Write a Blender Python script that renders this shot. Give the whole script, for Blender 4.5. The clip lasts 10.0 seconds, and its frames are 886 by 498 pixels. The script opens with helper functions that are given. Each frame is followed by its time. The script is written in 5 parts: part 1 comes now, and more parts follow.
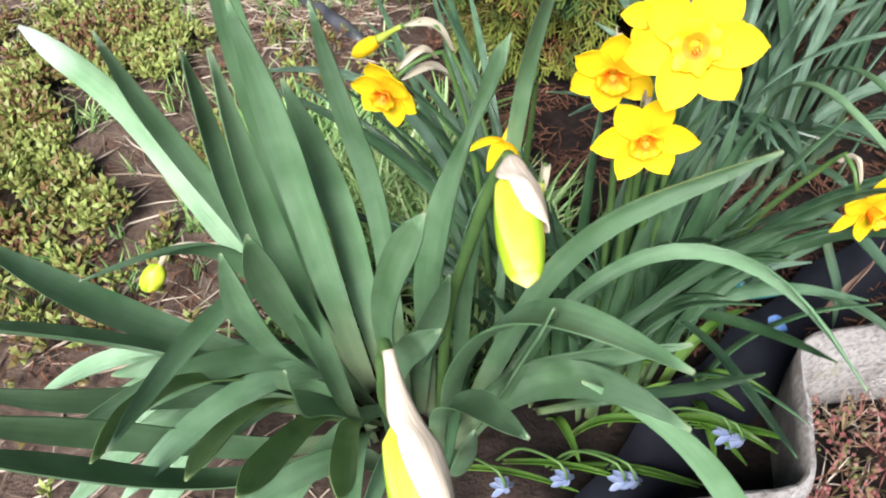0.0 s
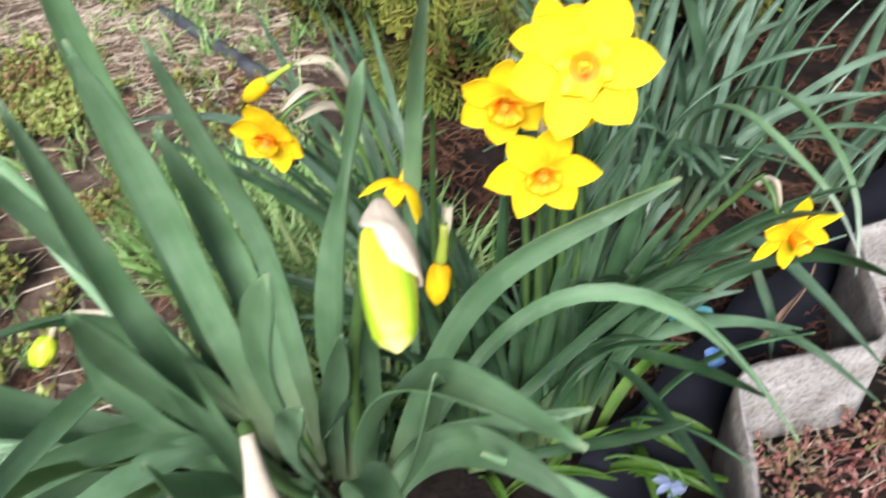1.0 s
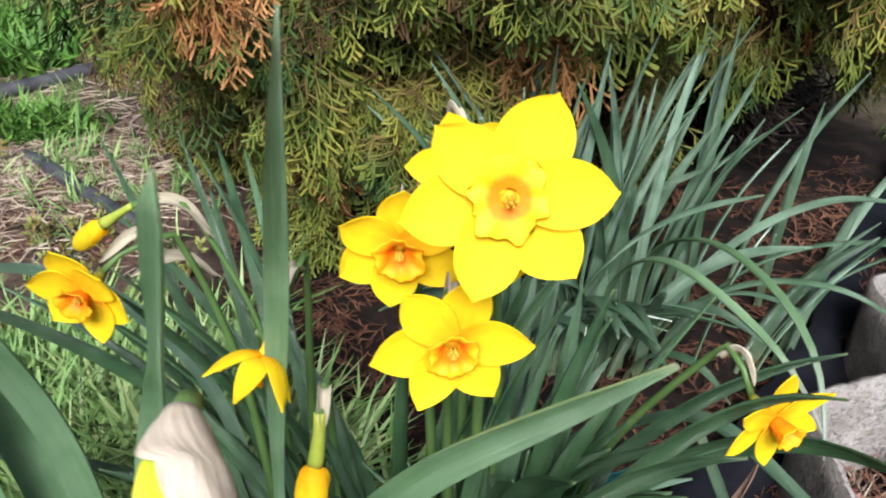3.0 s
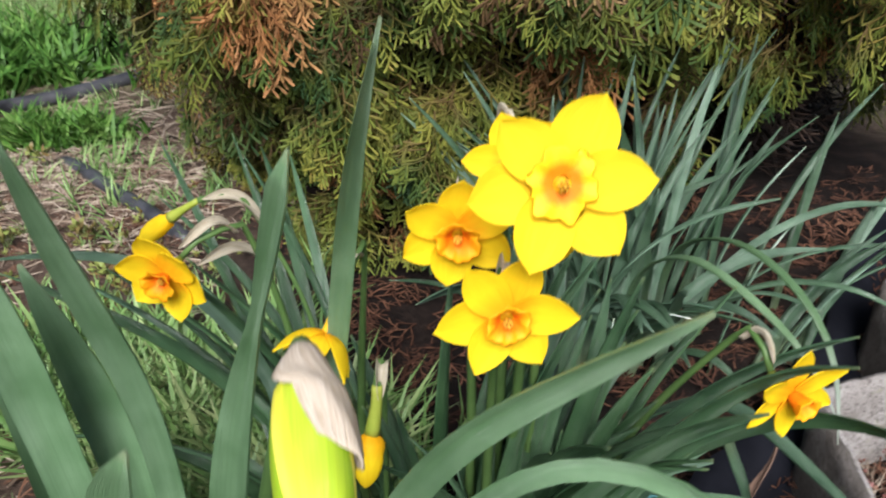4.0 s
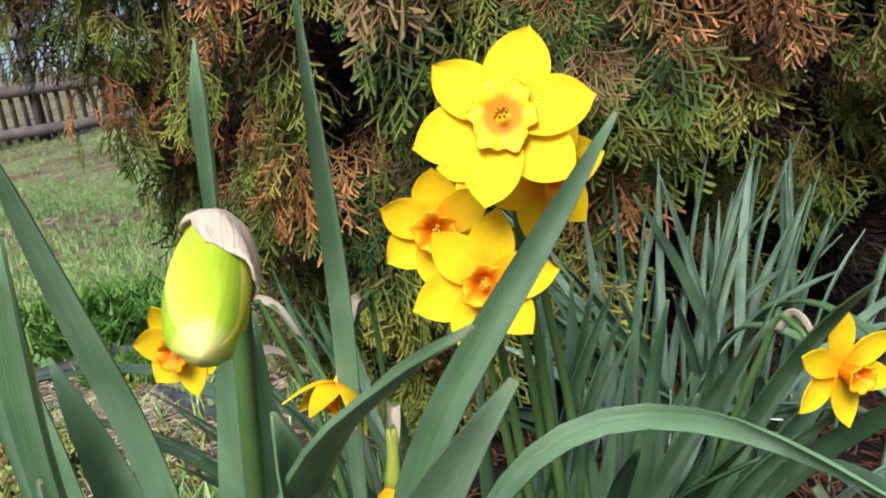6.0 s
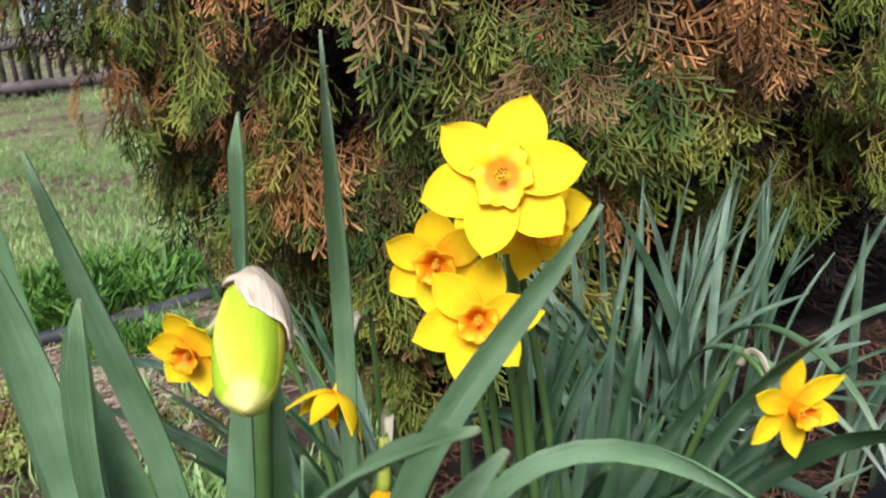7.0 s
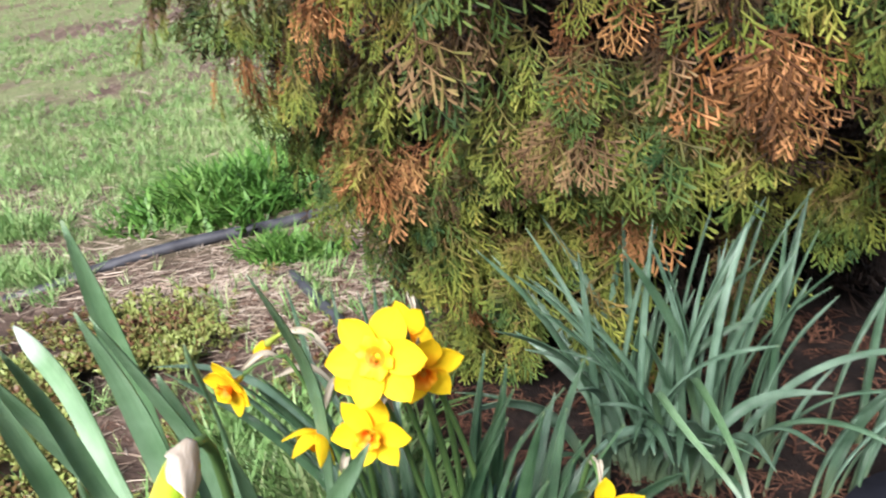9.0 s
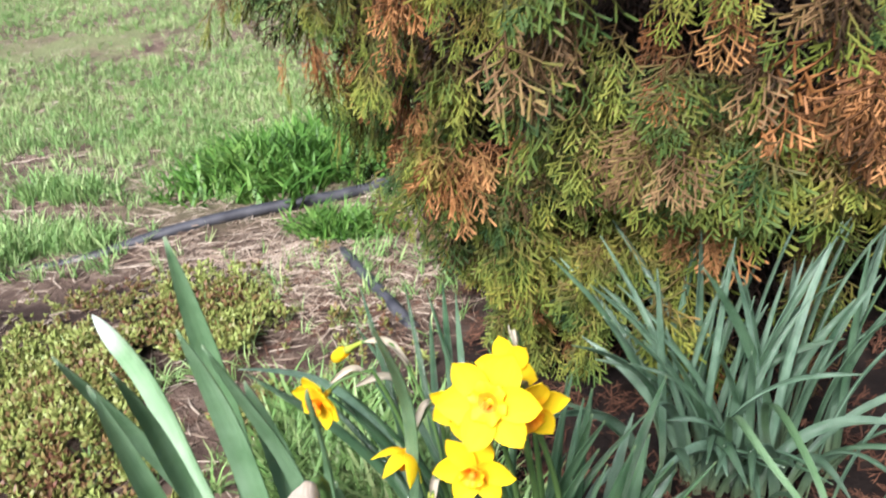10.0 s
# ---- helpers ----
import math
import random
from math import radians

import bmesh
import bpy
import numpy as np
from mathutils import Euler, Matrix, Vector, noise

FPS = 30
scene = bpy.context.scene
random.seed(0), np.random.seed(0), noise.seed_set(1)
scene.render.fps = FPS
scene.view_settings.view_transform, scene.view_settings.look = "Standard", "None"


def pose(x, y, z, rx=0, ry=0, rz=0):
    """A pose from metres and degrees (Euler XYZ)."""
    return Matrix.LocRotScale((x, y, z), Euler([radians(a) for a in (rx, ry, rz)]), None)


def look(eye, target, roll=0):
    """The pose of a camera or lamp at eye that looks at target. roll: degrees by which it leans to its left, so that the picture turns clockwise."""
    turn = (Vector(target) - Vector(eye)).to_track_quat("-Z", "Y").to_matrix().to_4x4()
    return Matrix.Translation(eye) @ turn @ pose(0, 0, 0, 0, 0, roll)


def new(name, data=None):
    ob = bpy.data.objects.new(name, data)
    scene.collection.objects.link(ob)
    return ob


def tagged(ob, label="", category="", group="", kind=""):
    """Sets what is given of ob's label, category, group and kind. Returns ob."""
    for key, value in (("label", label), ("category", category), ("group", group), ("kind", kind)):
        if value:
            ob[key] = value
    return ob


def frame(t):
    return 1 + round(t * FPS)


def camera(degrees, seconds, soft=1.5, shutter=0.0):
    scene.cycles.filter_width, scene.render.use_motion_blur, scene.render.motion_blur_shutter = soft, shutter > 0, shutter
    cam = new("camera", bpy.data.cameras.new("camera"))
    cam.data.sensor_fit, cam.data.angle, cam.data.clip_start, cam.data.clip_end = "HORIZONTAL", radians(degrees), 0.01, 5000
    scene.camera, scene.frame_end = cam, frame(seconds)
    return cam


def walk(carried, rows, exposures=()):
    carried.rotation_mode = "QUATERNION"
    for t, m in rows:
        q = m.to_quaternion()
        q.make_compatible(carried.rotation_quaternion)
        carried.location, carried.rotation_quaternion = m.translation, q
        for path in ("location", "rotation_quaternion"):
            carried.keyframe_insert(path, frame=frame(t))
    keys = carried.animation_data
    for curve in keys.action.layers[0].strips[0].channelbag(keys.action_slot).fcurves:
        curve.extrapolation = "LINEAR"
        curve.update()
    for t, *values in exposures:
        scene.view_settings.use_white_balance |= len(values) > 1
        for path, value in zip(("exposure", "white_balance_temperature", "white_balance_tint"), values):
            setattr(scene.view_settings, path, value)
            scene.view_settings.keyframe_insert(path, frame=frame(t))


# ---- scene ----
cam = camera(58.6, 10.0, 2.0, 0.5)
PATH = [
    (0, (0.025, -0.018, 0.522), (-0.083, 1.405, -0.879), -4.7),
    (0.5, (0.037, -0.01, 0.506), (-0.073, 1.426, -0.882), -7.2),
    (1, (0.053, 0.014, 0.496), (0.069, 1.505, -0.837), -4.8),
    (1.5, (0.07, 0.038, 0.494), (0.223, 1.606, -0.738), -2.3),
    (2, (0.081, 0.072, 0.468), (0.34, 1.718, -0.638), -0.5),
    (2.5, (0.078, 0.093, 0.444), (0.376, 1.778, -0.591), 0.2),
    (2.7, (0.075, 0.099, 0.437), (0.365, 1.792, -0.587), 0.1),
    (3.8, (0.045, 0.073, 0.461), (0.335, 1.761, -0.572), 1.1),
    (4, (0.046, 0.066, 0.449), (0.306, 1.779, -0.549), 0.2),
    (4.5, (0.045, 0.044, 0.408), (0.257, 1.824, -0.481), -2.5),
    (5, (0.058, 0.032, 0.372), (0.194, 1.908, -0.308), -5.4),
    (5.5, (0.071, 0.034, 0.359), (0.163, 1.971, -0.131), -8.3),
    (5.7, (0.082, 0.032, 0.355), (0.142, 1.993, -0.034), -10.0),
    (6.8, (0.072, 0.018, 0.382), (0.189, 1.97, -0.034), -7.3),
    (7, (0.077, 0.006, 0.387), (0.177, 1.95, -0.069), -6.6),
    (7.5, (0.105, -0.01, 0.396), (0.11, 1.919, -0.133), -6.6),
    (8, (0.157, -0.03, 0.468), (0.002, 1.846, -0.206), -7.0),
    (8.5, (0.201, -0.052, 0.523), (-0.076, 1.781, -0.228), -7.3),
    (9, (0.231, -0.063, 0.547), (-0.17, 1.744, -0.21), -7.3),
    (9.5, (0.217, -0.053, 0.588), (-0.254, 1.733, -0.18), -7.3),
    (10, (0.185, -0.051, 0.592), (-0.28, 1.7, -0.255), -6.0),
]
walk(cam, [(t, look(eye, target, roll)) for t, eye, target, roll in PATH], [(0, 1.41, 6310, 14), (1.5, 1.28, 6310, 14), (2.5, 1.25, 6310, 14), (4.0, 0.83, 6360, 15), (5.5, 0.87, 6360, 15), (7.5, 0.93, 6310, 15), (8.0, 1.18, 6280, 16), (8.5, 1.34, 6280, 17), (10, 1.52, 6260, 18)])

# ---- world and light: bright, hazy spring daylight ----
world = bpy.data.worlds.new("sky")
scene.world = world
world.use_nodes = True
wn = world.node_tree.nodes
sky = wn.new("ShaderNodeTexSky")
sky.sky_type, sky.sun_disc = "NISHITA", False
sky.sun_elevation, sky.sun_rotation = radians(43.6), radians(192.7)
sky.air_density, sky.dust_density = 1.0, 1.6
wn["Background"].inputs["Strength"].default_value = 0.062
world.node_tree.links.new(sky.outputs[0], wn["Background"].inputs[0])
sun_data = bpy.data.lights.new("sun", "SUN")
sun_data.energy, sun_data.angle, sun_data.color = 5.0, radians(30), (1.0, 0.985, 0.965)
sun = new("sun", sun_data)
sun.matrix_world = look((-0.45, -2.0, 1.95), (0, 0, 0))


# ---- materials ----
def shader(name, rough=0.5, spec=0.5):
    m = bpy.data.materials.new(name)
    m.use_nodes = True
    nt = m.node_tree
    p = nt.nodes["Principled BSDF"]
    p.inputs["Roughness"].default_value = rough
    p.inputs["Specular IOR Level"].default_value = spec
    return m, nt, p


def node(nt, kind, **values):
    n = nt.nodes.new(kind)
    for k, v in values.items():
        n.inputs[k.replace("_", " ")].default_value = v
    return n


def ramp(nt, source, *stops):
    r = nt.nodes.new("ShaderNodeValToRGB")
    e = r.color_ramp.elements
    while len(e) < len(stops):
        e.new(0.5)
    for el, (at, col) in zip(e, stops):
        el.position, el.color = at, (*col, 1)
    nt.links.new(source, r.inputs[0])
    return r.outputs[0]


def blend(nt, mode, fac, a, b):
    m = nt.nodes.new("ShaderNodeMix")
    m.data_type, m.blend_type = "RGBA", mode
    for sock, v in ((m.inputs[0], fac), (m.inputs[6], a), (m.inputs[7], b)):
        if isinstance(v, bpy.types.NodeSocket):
            nt.links.new(v, sock)
        elif isinstance(v, (int, float)):
            sock.default_value = v
        else:
            sock.default_value = (*v, 1)
    return m.outputs[2]


def texture(nt, scale, detail=4, coords="Object", stretch=None, rough=0.55):
    tc = nt.nodes.new("ShaderNodeTexCoord")
    n = node(nt, "ShaderNodeTexNoise", Scale=scale, Detail=detail, Roughness=rough)
    src = tc.outputs[coords]
    if stretch:
        mp = nt.nodes.new("ShaderNodeMapping")
        mp.inputs["Scale"].default_value = stretch
        nt.links.new(src, mp.inputs[0])
        src = mp.outputs[0]
    nt.links.new(src, n.inputs["Vector"])
    return n.outputs[0]


def bump(nt, p, height, strength, distance):
    b = node(nt, "ShaderNodeBump", Strength=strength, Distance=distance)
    nt.links.new(height, b.inputs["Height"])
    nt.links.new(b.outputs[0], p.inputs["Normal"])


def translucent(nt, p, color, amount):
    """Thin living tissue: part of the light comes through."""
    t = nt.nodes.new("ShaderNodeBsdfTranslucent")
    nt.links.new(color, t.inputs[0])
    mix = nt.nodes.new("ShaderNodeMixShader")
    mix.inputs[0].default_value = amount
    nt.links.new(p.outputs[0], mix.inputs[1])
    nt.links.new(t.outputs[0], mix.inputs[2])
    nt.links.new(mix.outputs[0], nt.nodes["Material Output"].inputs[0])


def island(nt):
    return nt.nodes.new("ShaderNodeNewGeometry").outputs["Random Per Island"]


def object_random(nt):
    return nt.nodes.new("ShaderNodeObjectInfo").outputs["Random"]


def leaf_material(name, dark, light, tip, rough=0.38, seethrough=0.22, fade=0.985, sheen=0.45, vary=0.6):
    """Strap leaf: fine lengthwise veins, a bloom in patches, a paler tip and base."""
    m, nt, p = shader(name, rough, sheen)
    veins = texture(nt, 1.0, 3, "UV", (70, 1.5, 1))
    patches = texture(nt, 28, 3)
    c = ramp(nt, patches, (0.3, dark), (0.7, light))
    c = blend(nt, "MULTIPLY", 0.62, c, ramp(nt, veins, (0.35, (0.62, 0.68, 0.62)), (0.65, (1.2, 1.14, 1.2))))
    c = blend(nt, "MULTIPLY", 0.6, c, ramp(nt, texture(nt, 1.0, 2, "UV", (1.2, 2.5, 1)), (0.35, (0.72, 0.8, 0.66)), (0.65, (1.2, 1.12, 1.15))))
    c = blend(nt, "MULTIPLY", vary, c, ramp(nt, object_random(nt), (0, (0.74, 0.80, 0.70)), (0.5, (1, 1, 1)), (0.88, (1.2, 1.15, 1.2)), (1, (1.75, 1.6, 1.85))))
    uv = nt.nodes.new("ShaderNodeTexCoord").outputs["UV"]
    sep = nt.nodes.new("ShaderNodeSeparateXYZ")
    nt.links.new(uv, sep.inputs[0])
    ends = ramp(nt, sep.outputs[1], (0.0, (0.8, 0.8, 0.8)), (0.30, (0, 0, 0)), (fade, (0, 0, 0)), (1.0, (0.6, 0.6, 0.6)) if fade > 0.9 else (0.96, (0.95, 0.95, 0.95)))
    c = blend(nt, "MIX", ends, c, tip)
    nt.links.new(c, p.inputs["Base Color"])
    bump(nt, p, veins, 0.8, 0.0008)
    translucent(nt, p, c, seethrough)
    return m


def tissue(name, a, b, scale=60, rough=0.5, seethrough=0.3, stretch=None, bumps=0.2, coords="Object"):
    m, nt, p = shader(name, rough, 0.3)
    n = texture(nt, scale, 4, coords, stretch)
    c = ramp(nt, n, (0.3, a), (0.7, b))
    nt.links.new(c, p.inputs["Base Color"])
    bump(nt, p, n, bumps, 0.0006)
    if seethrough:
        translucent(nt, p, c, seethrough)
    return m


def math_node(nt, how, *values):
    n = nt.nodes.new("ShaderNodeMath")
    n.operation = how
    for sock, v in zip(n.inputs, values):
        if isinstance(v, bpy.types.NodeSocket):
            nt.links.new(v, sock)
        else:
            sock.default_value = v
    return n.outputs[0]


def many(name, stops, patch=4.0, rough=0.6, seethrough=0.15, islands=0.5):
    """Masses of small leaves: colour drifts in patches and differs from piece to piece."""
    m, nt, p = shader(name, rough, 0.3)
    mixed = nt.nodes.new("ShaderNodeMath")
    mixed.operation = "MULTIPLY_ADD"
    nt.links.new(island(nt), mixed.inputs[0])
    mixed.inputs[1].default_value = islands
    n = texture(nt, patch, 3)
    shift = nt.nodes.new("ShaderNodeMath")
    shift.operation = "SUBTRACT"
    nt.links.new(n, shift.inputs[0])
    shift.inputs[1].default_value = islands / 2
    nt.links.new(shift.outputs[0], mixed.inputs[2])
    c = ramp(nt, mixed.outputs[0], *stops)
    nt.links.new(c, p.inputs["Base Color"])
    if seethrough:
        translucent(nt, p, c, seethrough)
    return m


LEAF_BROAD = leaf_material("broad_leaf", (0.098, 0.205, 0.094), (0.192, 0.328, 0.188), (0.30, 0.36, 0.20), 0.36, 0.13, sheen=1.0)
LEAF_NARROW = leaf_material("narrow_leaf", (0.042, 0.096, 0.052), (0.134, 0.228, 0.150), (0.18, 0.24, 0.12), 0.30, 0.18, sheen=1.0, vary=1.0)
LEAF_PALE = leaf_material("pale_tip_leaf", (0.088, 0.175, 0.080), (0.150, 0.255, 0.135), (0.40, 0.46, 0.39), 0.38, 0.14, 0.84)
# deep green, lowered further to carry the shade of the leaves above
LEAF_DEEP = leaf_material("deep_green_shaded_leaf", (0.022, 0.062, 0.027), (0.074, 0.150, 0.074), (0.16, 0.22, 0.09), 0.30, 0.13, sheen=0.65, vary=1.0)
LEAF_LIGHT = leaf_material("pale_green_leaf", (0.17, 0.28, 0.09), (0.26, 0.38, 0.16), (0.36, 0.42, 0.22), 0.36, 0.33)
FRESH = leaf_material("fresh_leaf", (0.05, 0.13, 0.015), (0.10, 0.20, 0.03), (0.18, 0.25, 0.07), 0.3, 0.3)
STEM = tissue("stem", (0.054, 0.114, 0.03), (0.09, 0.162, 0.048), 40, 0.45, 0.1)


def petal_material(name, a, b, base):
    """Bright petal, veined, its base tinted like the cup."""
    m, nt, p = shader(name, 0.7, 0.3)
    n = texture(nt, 1.0, 4, "UV", (40, 2, 1))
    sep = nt.nodes.new("ShaderNodeSeparateXYZ")
    nt.links.new(nt.nodes.new("ShaderNodeTexCoord").outputs["UV"], sep.inputs[0])
    c = blend(nt, "MIX", ramp(nt, math_node(nt, "MULTIPLY_ADD", texture(nt, 1.0, 2, "UV", (9, 1, 1)), 0.25, math_node(nt, "SUBTRACT", sep.outputs[1], 0.125)), (0.14, (1, 1, 1)), (0.46, (0, 0, 0))), ramp(nt, n, (0.3, a), (0.7, b)), base)
    nt.links.new(c, p.inputs["Base Color"])
    bump(nt, p, n, 0.35, 0.0006)
    translucent(nt, p, c, 0.50)
    return m


PETAL = petal_material("petal", (0.84, 0.63, 0.008), (0.90, 0.72, 0.020), (0.86, 0.58, 0.006))
PETAL_DEEP = petal_material("petal_deep", (0.86, 0.64, 0.006), (0.91, 0.72, 0.014), (0.86, 0.48, 0.003))


def cup_material(name, deep, rim):
    m, nt, p = shader(name, 0.55, 0.3)
    sep = nt.nodes.new("ShaderNodeSeparateXYZ")
    nt.links.new(nt.nodes.new("ShaderNodeTexCoord").outputs["UV"], sep.inputs[0])
    folds = texture(nt, 1.0, 3, "UV", (60, 3, 1))
    c = ramp(nt, math_node(nt, "MULTIPLY_ADD", texture(nt, 1.0, 2, "UV", (7, 1, 1)), 0.3, math_node(nt, "SUBTRACT", sep.outputs[1], 0.15)), (0.42, deep), (0.95, rim))
    c = blend(nt, "MULTIPLY", 0.4, c, ramp(nt, folds, (0.35, (0.95, 0.82, 0.7)), (0.65, (1.05, 1.05, 1.0))))
    nt.links.new(c, p.inputs["Base Color"])
    bump(nt, p, folds, 0.4, 0.0006)
    translucent(nt, p, c, 0.3)
    return m


CORONA = cup_material("cup", (0.81, 0.22, 0.0015), (0.87, 0.43, 0.003))
CORONA_PALE = cup_material("pale_cup", (0.82, 0.24, 0.0015), (0.87, 0.63, 0.008))
FLOWER_TUBE = cup_material("flower_tube", (0.85, 0.50, 0.01), (0.26, 0.34, 0.05))
FLOWER_TUBE_GREEN = tissue("green_tube", (0.20, 0.27, 0.03), (0.33, 0.36, 0.06), 60, 0.45, 0.15)
STAMEN = tissue("stamen", (0.46, 0.21, 0.012), (0.66, 0.38, 0.035), 400, 0.7, 0)
SPATHE = tissue("spathe", (0.44, 0.36, 0.26), (0.64, 0.57, 0.47), 1.0, 0.7, 0.35, (30, 3, 1), 0.8, "UV")
DRY_SPATHE = tissue("dry_spathe", (0.34, 0.30, 0.20), (0.56, 0.51, 0.40), 1.0, 0.7, 0.3, (30, 3, 1), 0.8, "UV")
DRY_LEAF = tissue("dry_leaf", (0.096, 0.054, 0.036), (0.228, 0.15, 0.108), 1.0, 0.8, 0.15, (20, 3, 1), 0.8, "UV")
SEDUM = many("sedum", ((0.26, (0.12, 0.052, 0.030)), (0.38, (0.16, 0.105, 0.040)), (0.47, (0.150, 0.155, 0.042)), (0.68, (0.215, 0.265, 0.068))), 8, 0.5, 0.2, 0.4)
GRASS = many("grass", ((0.2, (0.10, 0.21, 0.055)), (0.5, (0.18, 0.315, 0.095)), (0.8, (0.34, 0.40, 0.18))), 3, 0.45, 0.2)
WEED = many("weed", ((0.2, (0.035, 0.10, 0.015)), (0.5, (0.075, 0.19, 0.03)), (0.8, (0.15, 0.27, 0.06))), 9, 0.45, 0.25)
STRAW = many("straw", ((0.15, (0.093, 0.062, 0.0434)), (0.45, (0.1984, 0.1488, 0.1054)), (0.75, (0.3224, 0.2728, 0.2108))), 6, 0.8, 0.0, 0.7)
NEEDLES = many("needles", ((0.2, (0.030, 0.011, 0.006)), (0.5, (0.066, 0.027, 0.014)), (0.8, (0.140, 0.066, 0.036))), 7, 0.8, 0.0, 0.6)


def foliage(name, stops, inner, patch=9.0, own=0.22):
    """Scaly sprays: colour drifts in patches and from spray to spray; the inner, older part of a spray is browner."""
    m, nt, p = shader(name, 0.6, 0.12)
    sep = nt.nodes.new("ShaderNodeSeparateXYZ")
    nt.links.new(nt.nodes.new("ShaderNodeTexCoord").outputs["UV"], sep.inputs[0])
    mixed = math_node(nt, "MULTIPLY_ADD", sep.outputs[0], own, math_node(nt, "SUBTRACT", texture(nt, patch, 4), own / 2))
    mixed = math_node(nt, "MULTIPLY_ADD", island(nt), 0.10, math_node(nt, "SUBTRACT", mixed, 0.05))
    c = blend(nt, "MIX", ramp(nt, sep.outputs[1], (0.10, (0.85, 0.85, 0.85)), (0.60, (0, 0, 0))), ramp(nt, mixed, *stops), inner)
    nt.links.new(c, p.inputs["Base Color"])
    translucent(nt, p, c, 0.15)
    return m


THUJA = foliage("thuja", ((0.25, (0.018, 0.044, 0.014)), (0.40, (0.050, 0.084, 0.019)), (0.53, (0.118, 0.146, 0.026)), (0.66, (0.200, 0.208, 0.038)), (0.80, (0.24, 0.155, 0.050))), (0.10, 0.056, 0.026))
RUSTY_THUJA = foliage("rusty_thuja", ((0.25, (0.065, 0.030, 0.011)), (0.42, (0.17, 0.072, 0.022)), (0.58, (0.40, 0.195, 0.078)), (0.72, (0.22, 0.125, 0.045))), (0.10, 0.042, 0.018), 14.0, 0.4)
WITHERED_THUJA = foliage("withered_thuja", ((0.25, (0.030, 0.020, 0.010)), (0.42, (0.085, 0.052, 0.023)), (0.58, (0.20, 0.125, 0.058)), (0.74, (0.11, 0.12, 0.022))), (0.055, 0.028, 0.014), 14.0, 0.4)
# dead twigs, coloured near black so that the crown's gaps look shaded
DEAD_SHADED = many("dead_twigs_shaded", ((0.2, (0.005, 0.003, 0.002)), (0.5, (0.014, 0.008, 0.005)), (0.8, (0.045, 0.026, 0.016))), 6, 0.8, 0.0, 0.5)
RED_SEDUM = many("red_sedum", ((0.2, (0.115, 0.031, 0.027)), (0.45, (0.185, 0.078, 0.068)), (0.62, (0.14, 0.075, 0.047)), (0.8, (0.095, 0.105, 0.034))), 20, 0.5, 0.1)
BLUE = tissue("blue_petal", (0.17, 0.22, 0.36), (0.30, 0.35, 0.48), 120, 0.6, 0.3)
BARK = tissue("bark", (0.06, 0.036, 0.024), (0.132, 0.084, 0.054), 30, 0.9, 0, (1, 1, 0.15), 1.0)


def plastic(name, a, b, rough, scale=30, sheen=0.5):
    m, nt, p = shader(name, rough, sheen)
    n = texture(nt, scale, 6)
    nt.links.new(ramp(nt, n, (0.35, a), (0.75, b)), p.inputs["Base Color"])
    bump(nt, p, n, 0.25, 0.002)
    return m


BLACK_PLASTIC = plastic("black_plastic", (0.0025, 0.003, 0.0055), (0.0065, 0.0075, 0.012), 0.75, sheen=0.2)
HOSE = plastic("hose", (0.018, 0.019, 0.023), (0.06, 0.062, 0.068), 0.5)
TEAL = plastic("teal_plastic", (0.008, 0.10, 0.11), (0.03, 0.20, 0.21), 0.6)
SKY_BLUE = plastic("blue_plastic", (0.025, 0.075, 0.19), (0.06, 0.14, 0.30), 0.65)
WOOD = plastic("grey_wood", (0.0372, 0.031, 0.0279), (0.0868, 0.0744, 0.0682), 0.85, 12)


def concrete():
    """Weathered fibre cement: speckled, lichened; soil brown on the bed face also holds its shade."""
    m, nt, p = shader("concrete", 0.9, 0.2)
    coarse, fine = texture(nt, 30, 6), texture(nt, 260, 6, rough=0.7)
    c = ramp(nt, coarse, (0.3, (0.25, 0.23, 0.21)), (0.7, (0.50, 0.48, 0.46)))
    c = blend(nt, "MULTIPLY", 0.8, c, ramp(nt, fine, (0.36, (0.42, 0.40, 0.38)), (0.52, (1.06, 1.05, 1.03))))
    lichen = texture(nt, 55, 4)
    c = blend(nt, "MIX", ramp(nt, lichen, (0.62, (0, 0, 0)), (0.72, (0.5, 0.5, 0.5))), c, (0.26, 0.27, 0.14))
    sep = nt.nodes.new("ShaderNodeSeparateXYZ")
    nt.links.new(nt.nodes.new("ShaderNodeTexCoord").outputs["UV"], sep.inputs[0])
    soil_shade = math_node(nt, "MULTIPLY", math_node(nt, "LESS_THAN", sep.outputs[0], 0.4), ramp(nt, math_node(nt, "ADD", coarse, math_node(nt, "MULTIPLY", sep.outputs[1], -0.18)), (0.20, (0.35, 0.35, 0.35)), (0.42, (0.85, 0.85, 0.85))))
    c = blend(nt, "MIX", soil_shade, c, (0.075, 0.062, 0.050))
    nt.links.new(c, p.inputs["Base Color"])
    bump(nt, p, fine, 1.0, 0.007)
    return m


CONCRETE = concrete()


